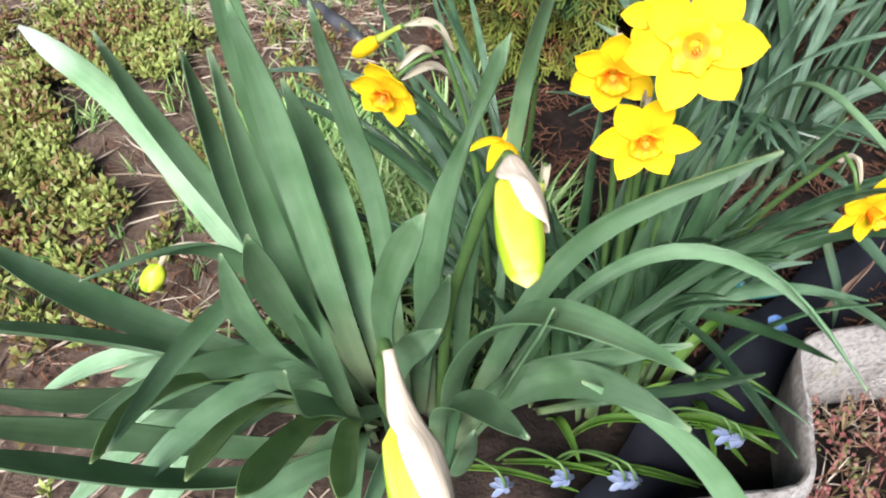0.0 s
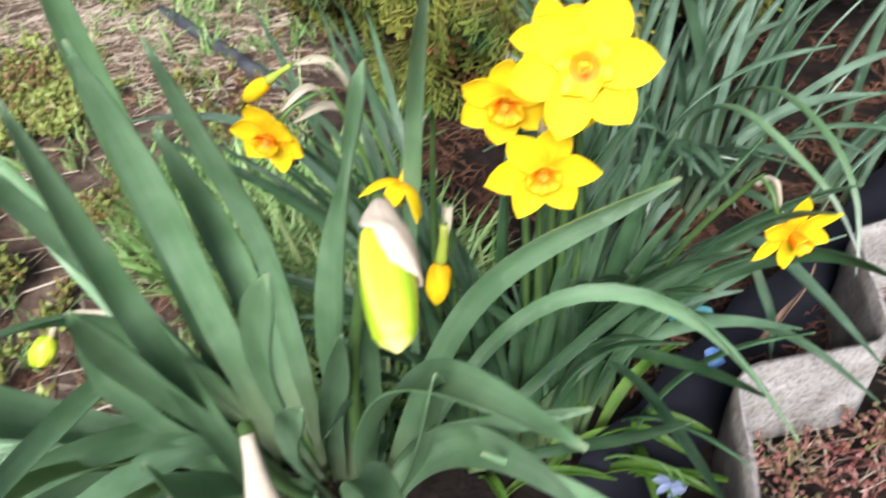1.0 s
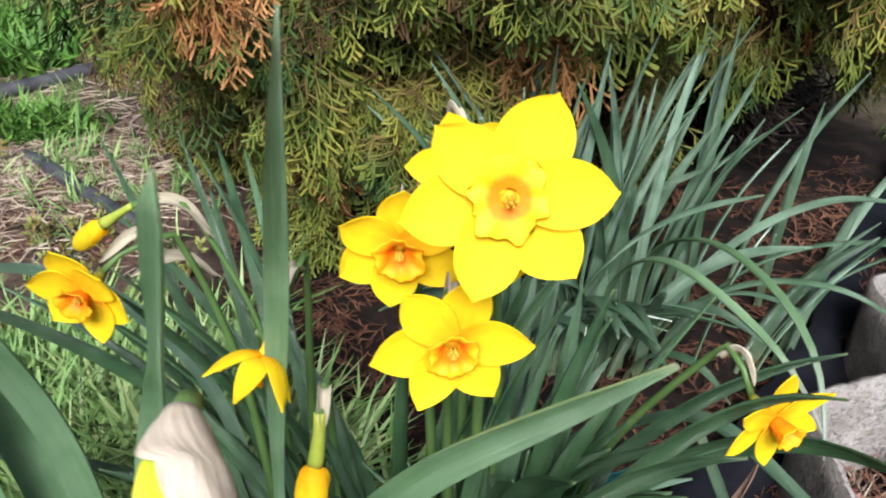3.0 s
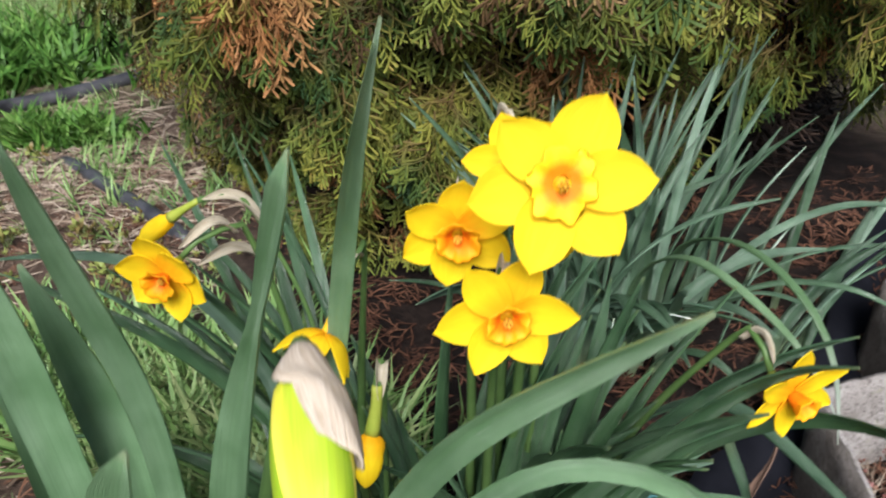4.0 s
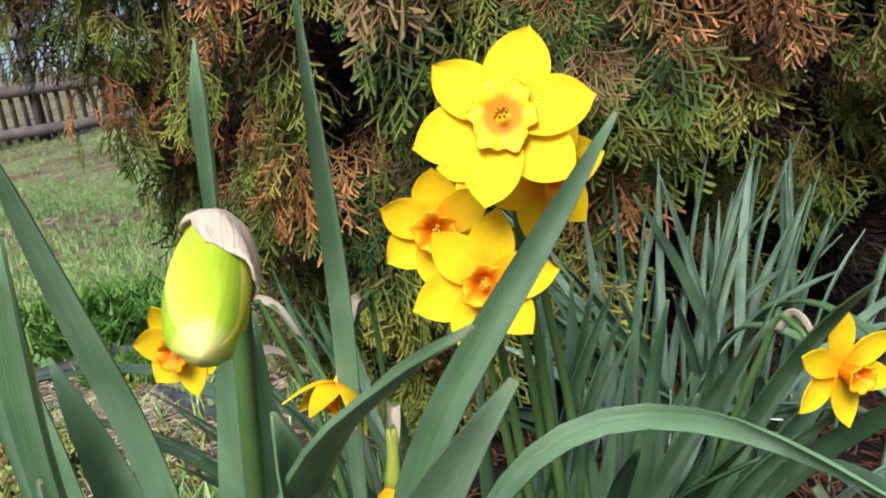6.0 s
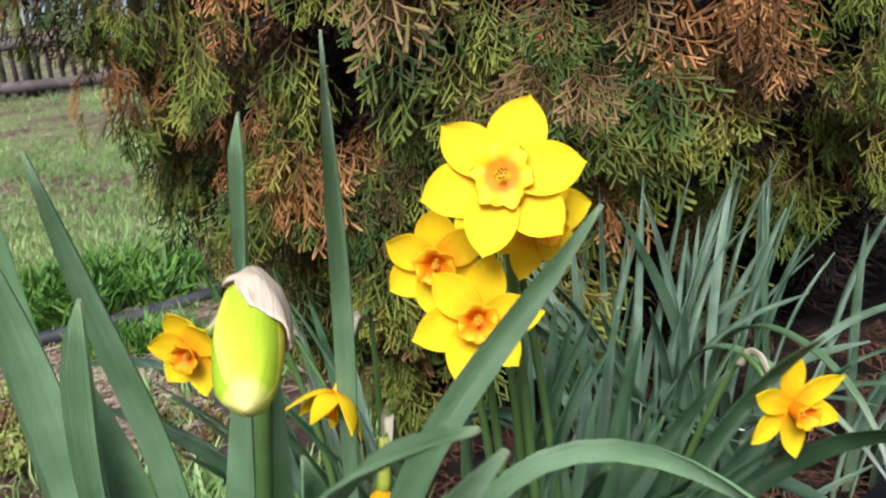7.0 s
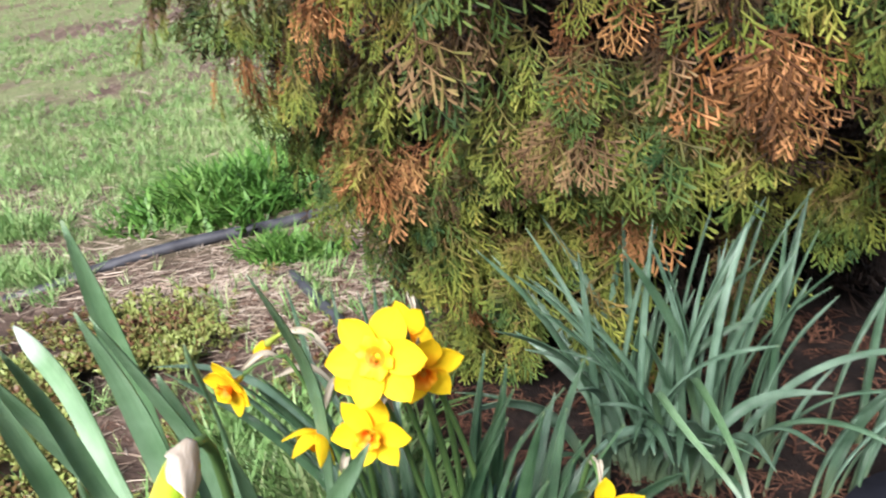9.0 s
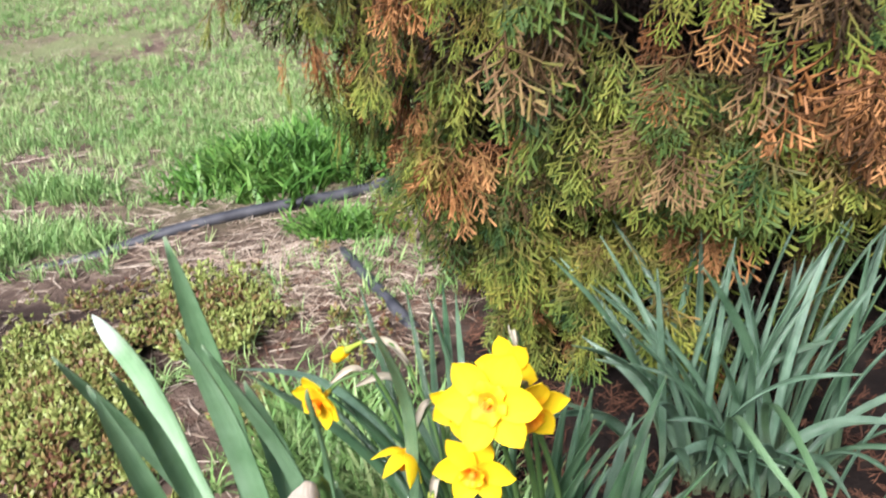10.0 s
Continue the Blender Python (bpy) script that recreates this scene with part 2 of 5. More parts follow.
def soil():
    """Crumbly brown soil; further out it turns to turf with bare, strawy spells."""
    m, nt, p = shader("soil", 0.95, 0.15)
    crumbs, clods, patches = texture(nt, 160, 8, rough=0.7), texture(nt, 22, 6), texture(nt, 1.7, 5)
    # bed soil: dark humus, lowered to near black to carry the plants' shade
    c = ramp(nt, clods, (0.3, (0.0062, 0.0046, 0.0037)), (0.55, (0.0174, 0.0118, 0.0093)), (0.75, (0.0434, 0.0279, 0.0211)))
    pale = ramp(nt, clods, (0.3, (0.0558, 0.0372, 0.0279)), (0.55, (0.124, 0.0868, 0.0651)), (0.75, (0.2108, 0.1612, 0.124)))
    turf = ramp(nt, crumbs, (0.3, (0.093, 0.124, 0.0465)), (0.7, (0.1984, 0.2108, 0.1054)))
    tc = nt.nodes.new("ShaderNodeTexCoord")
    sep = nt.nodes.new("ShaderNodeSeparateXYZ")
    nt.links.new(tc.outputs["Object"], sep.inputs[0])
    wander = math_node(nt, "MULTIPLY", math_node(nt, "SUBTRACT", texture(nt, 5, 4), 0.5), 0.5)

    def away(x, y):
        dx, dy = math_node(nt, "SUBTRACT", sep.outputs[0], x), math_node(nt, "SUBTRACT", sep.outputs[1], y)
        return math_node(nt, "ADD", wander, math_node(nt, "SQRT", math_node(nt, "ADD", math_node(nt, "MULTIPLY", dx, dx), math_node(nt, "MULTIPLY", dy, dy))))

    off = math_node(nt, "MULTIPLY_ADD", away(-0.2, 0.5), 1.6, -1.9)
    far = ramp(nt, math_node(nt, "MAXIMUM", off, math_node(nt, "MULTIPLY_ADD", sep.outputs[1], 2.0, -2.4)), (0.0, (0, 0, 0)), (1.0, (1, 1, 1)))
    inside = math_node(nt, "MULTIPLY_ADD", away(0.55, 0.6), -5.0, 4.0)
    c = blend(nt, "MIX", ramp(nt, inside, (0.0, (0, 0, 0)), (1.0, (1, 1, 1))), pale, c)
    tilt = math_node(nt, "MULTIPLY_ADD", sep.outputs[0], -0.32, math_node(nt, "ADD", sep.outputs[1], math_node(nt, "MULTIPLY", wander, 0.5)))
    damp = ramp(nt, math_node(nt, "ABSOLUTE", math_node(nt, "SUBTRACT", tilt, 1.17)), (0.05, (1, 1, 1)), (0.10, (0, 0, 0)))
    left = math_node(nt, "LESS_THAN", math_node(nt, "ADD", sep.outputs[0], wander), -0.44)
    c = blend(nt, "MIX", math_node(nt, "MULTIPLY", left, damp), c, (0.040, 0.027, 0.021))
    spells = ramp(nt, patches, (0.45, (0, 0, 0)), (0.56, (1, 1, 1)))
    c = blend(nt, "MIX", blend(nt, "MULTIPLY", 1.0, far, spells), c, turf)
    c = blend(nt, "MULTIPLY", 0.7, c, ramp(nt, crumbs, (0.35, (0.5, 0.48, 0.46)), (0.65, (1.2, 1.2, 1.2))))
    nt.links.new(c, p.inputs["Base Color"])
    bump(nt, p, crumbs, 1.0, 0.008)
    return m


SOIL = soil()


# ---- building blocks ----
def mesh_object(name, verts, faces, material, parent=None, uvs=None, smooth=True):
    me = bpy.data.meshes.new(name)
    me.from_pydata([tuple(v) for v in verts], [], faces)
    if uvs is not None:
        layer = me.uv_layers.new(name="UVMap")
        loops = np.empty(len(me.loops), dtype=np.int32)
        me.loops.foreach_get("vertex_index", loops)
        layer.data.foreach_set("uv", np.asarray(uvs, dtype=np.float32)[loops].ravel())
    if smooth:
        me.polygons.foreach_set("use_smooth", [True] * len(me.polygons))
    me.materials.append(material)
    ob = new(name, me)
    if parent:
        ob.parent = parent
    return ob


def part(name, data, material, parent, label=""):
    verts, faces, uvs = data
    return tagged(mesh_object(name, verts, faces, material, parent, uvs), label)


def thing(name, label, category, group="", kind=""):
    return tagged(new(name), label, category, group, kind)


def spline(points, n):
    """n points along a smooth curve through the given ones, evenly spaced."""
    p = np.array(points, float)
    p = np.vstack([2 * p[0] - p[1], p, 2 * p[-1] - p[-2]])
    fine = []
    for i in range(1, len(p) - 2):
        a, b, c, d = p[i - 1:i + 3]
        for s in np.linspace(0, 1, 12, endpoint=False):
            fine.append(0.5 * (2 * b + (c - a) * s + (2 * a - 5 * b + 4 * c - d) * s ** 2 + (3 * b - a - 3 * c + d) * s ** 3))
    fine.append(p[-2])
    fine = np.array(fine)
    run = np.concatenate([[0], np.cumsum(np.linalg.norm(np.diff(fine, axis=0), axis=1))])
    at = np.linspace(0, run[-1], n)
    return np.stack([np.interp(at, run, fine[:, k]) for k in range(3)], 1)


def unit(v):
    v = np.asarray(v, float)
    return v / max(1e-9, np.linalg.norm(v))


def rings(loops, closed=True, cap=True):
    """Faces that join loops of equal length one after another."""
    n, k = len(loops), len(loops[0])
    verts = np.concatenate(loops)
    faces = [(i * k + j, i * k + (j + 1) % k, (i + 1) * k + (j + 1) % k, (i + 1) * k + j) for i in range(n - 1) for j in range(k if closed else k - 1)]
    if cap and closed:
        faces += [tuple(range(k))[::-1], tuple(range((n - 1) * k, n * k))]
    return verts, faces


def strap(points, width, turn=None, twist=0.0, n=28, channel=0.42, thick=0.0011, blunt=0.5, base=0.75, face=None, shape=(1, 1)):
    """A strap leaf along the points: channelled, with thickness, rounded at its tip. turn: degrees of its flat side about the vertical; face: the way its upper side looks."""
    p = spline(points, n)
    for _ in range(5):
        p[1:-1] = 0.25 * p[:-2] + 0.5 * p[1:-1] + 0.25 * p[2:]
    t = np.gradient(p, axis=0)
    t /= np.linalg.norm(t, axis=1)[:, None]
    out = p[-1] - p[0]
    level = unit((out[0], out[1], 0))
    across = np.cross(unit(out), unit(face)) if face is not None else np.zeros(3)
    if np.linalg.norm(across) > 0.3:
        side0 = unit(across)
    elif turn is None:
        side0 = np.cross(level, (0, 0, 1)) if np.hypot(out[0], out[1]) > 0.25 * abs(out[2]) else np.array((1.0, 0.15, 0))
    else:
        side0 = np.array((math.cos(radians(turn)), math.sin(radians(turn)), 0))
    loops, uv = [], []
    for i in range(n):
        v = i / (n - 1)
        s = unit(side0 - t[i] * np.dot(side0, t[i]))
        nrm = np.cross(s, t[i])
        a = radians(twist) * v
        s, nrm = s * math.cos(a) + nrm * math.sin(a), nrm * math.cos(a) - s * math.sin(a)
        w = 0.5 * width * (base + (1 - base) * min(1, v / 0.35)) * np.interp(v * (len(shape) - 1), range(len(shape)), shape)
        if v > 1 - blunt:
            w *= max(0.05, (1 - ((v - 1 + blunt) / blunt) ** 2.0)) ** 0.75
        th = thick * (1 if v < 0.95 else 0.6)
        top = [p[i] + s * w * u + nrm * (w * channel * (1 + drop)) for u, drop in ((-1, 0), (-0.5, -0.75), (0, -1), (0.5, -0.75), (1, 0))]
        low = [q - nrm * th for q in top[::-1]]
        loops.append(np.array(top + low + [top[0], low[4], top[4], low[0]]))
        across = (0, 0.25, 0.5, 0.75, 1)
        uv += [(q, v) for q in across + across[::-1] + (0, 0, 1, 1)]
    verts = np.concatenate(loops)
    faces = []
    for i in range(n - 1):
        for j in (0, 1, 2, 3, 5, 6, 7, 8):
            faces.append((i * 14 + j, i * 14 + j + 1, (i + 1) * 14 + j + 1, (i + 1) * 14 + j))
        for j, m in ((11, 10), (12, 13)):
            faces.append((i * 14 + j, i * 14 + m, (i + 1) * 14 + m, (i + 1) * 14 + j))
    faces += [tuple(range(10))[::-1], tuple(range((n - 1) * 14, (n - 1) * 14 + 10))]
    return verts, faces, uv


def tube(points, radii, n=20, k=8):
    p = spline(points, n)
    t = np.gradient(p, axis=0)
    r = np.interp(np.linspace(0, 1, n), np.linspace(0, 1, len(radii)), radii)
    a = unit(np.cross(t[0], (0.3, 0.9, 0.2)))
    loops, uv = [], []
    for i in range(n):
        ti = unit(t[i])
        a = unit(a - ti * np.dot(a, ti))
        b = np.cross(ti, a)
        loops.append(np.array([p[i] + r[i] * (a * math.cos(q) + b * math.sin(q)) for q in np.arange(k) * 2 * math.pi / k]))
        uv += [(j / k, i / (n - 1)) for j in range(k)]
    verts, faces = rings(loops)
    return verts, faces, uv


def frame_of(axis, roll=0.0):
    """Columns: two crosswise directions and the axis."""
    z = unit(axis)
    x = unit(np.cross((0, 0, 1), z)) if abs(z[2]) < 0.98 else np.array((1.0, 0, 0))
    y = np.cross(z, x)
    c, s = math.cos(radians(roll)), math.sin(radians(roll))
    return np.stack([x * c + y * s, y * c - x * s, z], 1)


def placed(data, m, origin):
    v, f, uv = data
    return np.asarray(v) @ m.T + np.asarray(origin), f, uv


def petal(length, width, cup, curl, wave, rng, broad_at=0.58, blunt=2.2):
    """One petal lying along +y, its face up: obovate with a small point, creased along the middle, cupped, two-sided."""
    rows, cols = 13, 9
    top, uv = [], []
    ph, lean = rng.uniform(0, 6), rng.uniform(-0.10, 0.10)
    for i in range(rows):
        v = 1 - (1 - i / (rows - 1)) ** 1.35
        swell = 0.50 + 0.50 * math.sin(0.5 * math.pi * min(1, v / broad_at))
        close = (max(0.0, 1 - (max(0.0, v - broad_at) / (1 - broad_at)) ** blunt)) ** 0.80
        w = max(0.0007, 0.5 * width * swell * close)
        for j in range(cols):
            u = j / (cols - 1) * 2 - 1
            z = cup * length * (v - 0.5) ** 2 * 0.6 + curl * length * v ** 2 - 0.20 * w * (1 - u * u) + wave * length * math.sin(7.0 * v + u * 2.6 + ph) * abs(u) * v
            z += 0.016 * length * math.exp(-(u / 0.10) ** 2) * (1 - v)
            top.append((u * w + lean * length * v * v * 0.5, (v + 0.03 * v ** 8 * (1 - abs(u))) * length, z))
            uv.append((j / (cols - 1), v))
    top = np.array(top)
    under = top - np.array((0, 0, 0.0006))
    verts = np.concatenate([top, under])
    k = rows * cols
    faces = []
    for i in range(rows - 1):
        for j in range(cols - 1):
            a = i * cols + j
            q = (a, a + 1, a + cols + 1, a + cols)
            faces += [q, tuple(k + x for x in q[::-1])]
    rim = [j for j in range(cols)] + [i * cols + cols - 1 for i in range(1, rows)] + [(rows - 1) * cols + j for j in range(cols - 2, -1, -1)] + [i * cols for i in range(rows - 2, 0, -1)]
    r, uv = len(rim), uv + uv
    faces += [(2 * k + a, 2 * k + r + a, 2 * k + r + (a + 1) % r, 2 * k + (a + 1) % r) for a in range(r)]
    return np.concatenate([verts, top[rim], under[rim]]), faces, uv + [uv[a] for a in rim + rim]


def corona(r0, r1, depth, frill, rng, seg=60, rows=9):
    """The frilled cup, two-sided, opening along +z: a bowl that flares to a ruffled, shallowly notched rim."""
    loops, uv = [], []
    ph, p2, p3 = rng.uniform(0, 6), rng.uniform(0, 6), rng.uniform(0, 6)
    prof = [(i / (rows - 1), 0.0) for i in range(rows)] + [(i / (rows - 1), 0.0006) for i in range(rows - 1, -1, -1)]
    for v, inset in prof:
        row = []
        for j in range(seg):
            q = j * 2 * math.pi / seg
            flare = r0 + (r1 - r0) * (0.62 * v ** 0.8 + 0.38 * v ** 4)
            f = frill * v ** 2.5
            r = flare * (1 + f * math.sin(6 * q + ph) + 0.6 * f * math.sin(13 * q + p2) + 0.8 * f * math.sin(2 * q + p3)) - inset
            row.append((r * math.cos(q), r * math.sin(q), depth * v ** 0.85 + f * r1 * (0.7 * math.sin(7 * q + p2) + 0.5 * math.sin(3 * q + ph))))
            uv.append((j / seg * 2, v))
        loops.append(np.array(row))
    verts, faces = rings(loops, cap=False)
    return verts, faces, uv


def ellipsoid(c, axis, length, r, k=6, n=5):
    m = frame_of(axis)
    loops = []
    for i in range(n):
        a = math.pi * (i + 0.02) / (n - 0.96)
        loops.append(np.array([(r * math.sin(a) * math.cos(q), r * math.sin(a) * math.sin(q), -0.5 * length * math.cos(a)) for q in np.arange(k) * 2 * math.pi / k]) @ m.T + np.asarray(c))
    return rings(loops)


def joined(pieces):
    verts, faces, base = [], [], 0
    for v, f in pieces:
        verts.append(np.asarray(v))
        faces += [tuple(base + i for i in q) for q in f]
        base += len(v)
    return np.concatenate(verts), faces


def daffodil(plant, centre, facing, radius, seed, stem, roll=0, fold=0.0, cup=0.34, cup_depth=0.34, slim=0.68, deep=False, blunt=2.2, frill=0.08):
    """A flower on its stem: six petals, the cup, the stamens, the tube behind, the neck and the stem down to the ground."""
    rng = random.Random(seed)
    m, c = frame_of(facing, roll), np.asarray(centre, float)
    back = c - m[:, 2] * radius * 0.62
    neck = back + np.array((0, 0, radius * 0.10))
    flower = part("flower", tube([c - m[:, 2] * 0.001, c - m[:, 2] * radius * 0.25, back], [radius * 0.13, radius * 0.10, radius * 0.115, radius * 0.08], 8, 10), FLOWER_TUBE, plant, "yellow daffodil with an orange-yellow cup, open")
    for i in range(6):
        inner = i % 2
        a = radians(60 * i + rng.uniform(-5, 5))
        data = petal(radius * rng.uniform(0.95, 1.05) * (0.97 if inner else 1.0), radius * slim * rng.uniform(1.0, 1.12) * (1.0 if inner else 1.08), rng.uniform(-0.10, 0.05), fold + rng.uniform(-0.06, 0.06) + 0.03 * inner, 0.012, rng, 0.46, blunt)
        turn = np.array(((math.cos(a), -math.sin(a), 0), (math.sin(a), math.cos(a), 0), (0, 0, 1)))
        v = data[0] + np.array((0, radius * 0.08, radius * 0.06 * inner - 0.0006))
        part("petal", placed((v @ turn.T, data[1], data[2]), m, c), PETAL_DEEP if deep else PETAL, flower)
    part("cup", placed(corona(radius * 0.13, radius * cup, radius * cup_depth, frill, rng), m, c + m[:, 2] * 0.0008), CORONA if deep else CORONA_PALE, flower, "deeper orange-yellow frilled cup")
    for i in range(6):
        q = radians(60 * i + 20)
        o = np.array((math.cos(q), math.sin(q), 0)) * radius * 0.055
        v, f = ellipsoid(c + m @ (o + np.array((0, 0, radius * 0.20))), m @ (o * 0.4 / radius + np.array((0, 0, 1.0))), radius * 0.16, radius * 0.024)
        part("stamen", (v, f, None), STAMEN, flower)
    v, f = ellipsoid(c + m @ np.array((0, 0, radius * 0.25)), m[:, 2], radius * 0.22, radius * 0.028)
    part("pistil", (v, f, None), STAMEN, flower)
    if stem:
        part("stem", tube([np.asarray(stem[0], float)] + [np.asarray(s, float) for s in stem[1:]] + [neck + (0, 0, radius * 0.05), back - m[:, 2] * 0 ], [0.0034, 0.003, 0.0026, radius * 0.085, radius * 0.07], 26), STEM, plant, "round green flower stem")
        top = np.asarray(stem[-1], float)
        part("spathe", strap([0.55 * np.asarray(stem[-2], float) + 0.45 * top, top + (0, 0, 0.005), 0.5 * (top + neck) + (0, 0, 0.006), neck + (0, 0, 0.003)], 0.0048, None, 80, 20, 0.9, 0.0005, 0.5), DRY_SPATHE, plant, "dry papery brown spathe")
    return flower


def bud_shape(neck, tip, r, lobes=3, n=18, k=24, twist=0.5, blunt=0.86):
    """A fat bud from its neck to its blunt tip, of folded petals that overlap."""
    neck, tip = np.asarray(neck, float), np.asarray(tip, float)
    m = frame_of(tip - neck)
    length = np.linalg.norm(tip - neck)
    loops, uv = [], []
    for i in range(n):
        v = i / (n - 1)
        rad = r * math.sin(math.pi * (0.15 + 0.72 * v)) ** 0.6
        rad *= min(1, 0.22 + v / 0.22)
        if v > blunt:
            rad *= max(0.02, 1 - ((v - blunt) / (1 - blunt)) ** 2.2) ** 0.55
        row = []
        for j in range(k):
            q = j / k
            fold = ((q * lobes + twist * v) % 1.0)
            rr = rad * (1 + 0.16 * (fold ** 1.7) - 0.07)
            row.append((rr * math.cos(q * 2 * math.pi), rr * math.sin(q * 2 * math.pi), length * v))
            uv.append((q, v))
        loops.append(np.array(row) @ m.T + neck)
    verts, faces = rings(loops)
    return verts, faces, uv


def shroud(neck, tip, r, start, span, reach, rng, lead=0.06, mouth=0.16, n=18, k=14):
    """The torn papery sheath that still covers one side of a bud."""
    neck, tip = np.asarray(neck, float), np.asarray(tip, float)
    m = frame_of(tip - neck)
    length = np.linalg.norm(tip - neck)
    outer, inner, uv = [], [], []
    for i in range(n):
        v = i / (n - 1)
        along = -lead + v * (lead + reach)
        full = 1.05 * r * math.sin(math.pi * (0.15 + 0.72 * max(0.25, along))) ** 0.6
        rise = min(1, (along + lead) / (0.25 + lead))
        rad = r * mouth + (full - r * mouth) * rise ** (0.65 + 3.2 * lead) * min(1, 0.5 + 2.0 * rise)
        for j in range(k):
            u = j / (k - 1)
            keep = 1 - 0.35 * v * abs(u - 0.45)
            wrap = span + (345 - span) * max(0, 1 - 2.2 * v) ** 0.6
            q = radians(start + span * 0.5 + wrap * (u - 0.5) * (1 - 0.35 * v ** 2))
            rr = rad * (1.06 + 0.07 * math.sin(7 * u + 4 * v) + 0.05 * math.sin(19 * u + 9 * v)) + 0.0005
            z = length * (-lead + v * (lead + reach) * keep)
            outer.append((rr * math.cos(q), rr * math.sin(q), z))
            inner.append(((rr - 0.0005) * math.cos(q), (rr - 0.0005) * math.sin(q), z))
            uv.append((u, v))
    K = n * k
    faces = []
    for i in range(n - 1):
        for j in range(k - 1):
            a = i * k + j
            q4 = (a, a + 1, a + k + 1, a + k)
            faces += [q4, tuple(K + x for x in q4[::-1])]
    rim = list(range(k)) + [i * k + k - 1 for i in range(1, n)] + [(n - 1) * k + j for j in range(k - 2, -1, -1)] + [i * k for i in range(n - 2, 0, -1)]
    faces += [(a, K + a, K + b, b) for a, b in zip(rim, rim[1:] + rim[:1])]
    return np.array(outer + inner) @ m.T + neck, faces, uv + uv


# ---- the ground: one sheet, level at the bed, rising gently across the garden ----
def lift(x, y):
    """The ground's height."""
    far = max(0.0, y - 1.35)
    z = 0.105 * far * far / (far + 0.7)
    z += 0.012 * noise.noise((x * 3.1, y * 3.1, 0.3)) + 0.006 * noise.noise((x * 11, y * 11, 4.2))
    z += 0.035 * math.exp(-((x + 0.46) ** 2 / 0.035 + (y - 0.66) ** 2 / 0.05))
    return z - 0.012


def spaced(a, b, near, n):
    """Coordinates from a to b, dense round near."""
    s = np.linspace(-1, 1, n)
    w = np.sign(s) * (0.12 * np.abs(s) + 0.88 * np.abs(s) ** 5)
    return np.where(w < 0, near + w * (near - a), near + w * (b - near))


gx, gy = spaced(-70, 70, 0.0, 230), spaced(-70, 90, 0.8, 230)
ground_verts = [(x, y, lift(x, y) + 0.004 * noise.noise((x * 40, y * 40, 1.0))) for y in gy for x in gx]
ground_faces = [(j * 230 + i, j * 230 + i + 1, (j + 1) * 230 + i + 1, (j + 1) * 230 + i) for j in range(229) for i in range(229)]
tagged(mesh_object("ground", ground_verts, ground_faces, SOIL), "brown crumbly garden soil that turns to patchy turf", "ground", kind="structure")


# ---- the conifer behind the bed ----
def spray(rng, dense=8, forks=(0.25, 0.5, 0.75), thick=1.0):
    """A flat fan of scaly twigs, one long, along +y in the xy plane; each finger a tapered flattened prism."""
    verts, faces = [], []

    def finger(a, b, w, bend):
        a, b = np.asarray(a, float), np.asarray(b, float)
        d = unit(b - a)
        s = np.array((-d[1], d[0], 0))
        mid = 0.5 * (a + b) + s * bend + np.array((0, 0, -0.03 * np.linalg.norm(b - a)))
        k = len(verts)
        for c, r in ((a, 0.8 * w), (mid, w)):
            verts.extend([c + s * r + np.array((0, 0, -0.3 * r)), c + np.array((0, 0, 0.6 * r)), c - s * r + np.array((0, 0, -0.3 * r))])
        verts.extend([b + s * 0.45 * w, b - s * 0.45 * w])
        for j in range(3):
            faces.append((k + j, k + (j + 1) % 3, k + 3 + (j + 1) % 3, k + 3 + j))
        faces.extend([(k + 3, k + 4, k + 6), (k + 4, k + 7, k + 6), (k + 4, k + 5, k + 7), (k + 5, k + 3, k + 6, k + 7)])

    def tip(a, d, length, w):
        s = np.array((-d[1], d[0], 0)) * w
        k = len(verts)
        e = a + d * length
        verts.extend([a + s * 0.8, a + np.array((0, 0, 0.7 * w)), a - s * 0.8, e - d * w + s * 0.8, e - d * w - s * 0.8, e + s * 0.35, e - s * 0.35])
        faces.extend([(k, k + 1, k + 3), (k + 1, k + 4, k + 3), (k + 1, k + 2, k + 4), (k + 3, k + 4, k + 6, k + 5), (k + 2, k, k + 3, k + 4)])

    curve = rng.uniform(-0.25, 0.25)
    at = lambda v: np.array((curve * v * v, v * (1 - 0.1 * v), -0.25 * v * v))
    for i in range(3):
        finger(at(i / 3), at((i + 1) / 3 + 0.01), 0.018 * thick, 0)
    for i in range(dense):
        v = 0.04 + 0.80 * i / dense
        side = -1 if i % 2 else 1
        length = (1.0 - v) * 0.62 * rng.uniform(0.7, 1.2) + 0.14
        ang = radians(rng.uniform(22, 52)) * side
        d = unit((math.sin(ang), math.cos(ang), rng.uniform(-0.3, 0.12)))
        a = at(v)
        finger(a, a + d * length, 0.016 * thick, -0.10 * side * length)
        for m, q in enumerate(forks):
            s2 = -1 if m % 2 else 1
            a2 = ang * (1 - 0.5 * q) + radians(rng.uniform(24, 46)) * s2
            l2 = min(0.21, length * (1 - q) * rng.uniform(0.6, 1.1) + 0.09)
            bend = -0.10 * side * length * (1 - abs(2 * q - 1))
            c = a + d * length * q + np.array((-d[1], d[0], 0)) * bend
            tip(c, np.array((math.sin(a2), math.cos(a2), rng.uniform(-0.35, 0.15))), l2, 0.018 * thick)
    return np.array(verts), faces


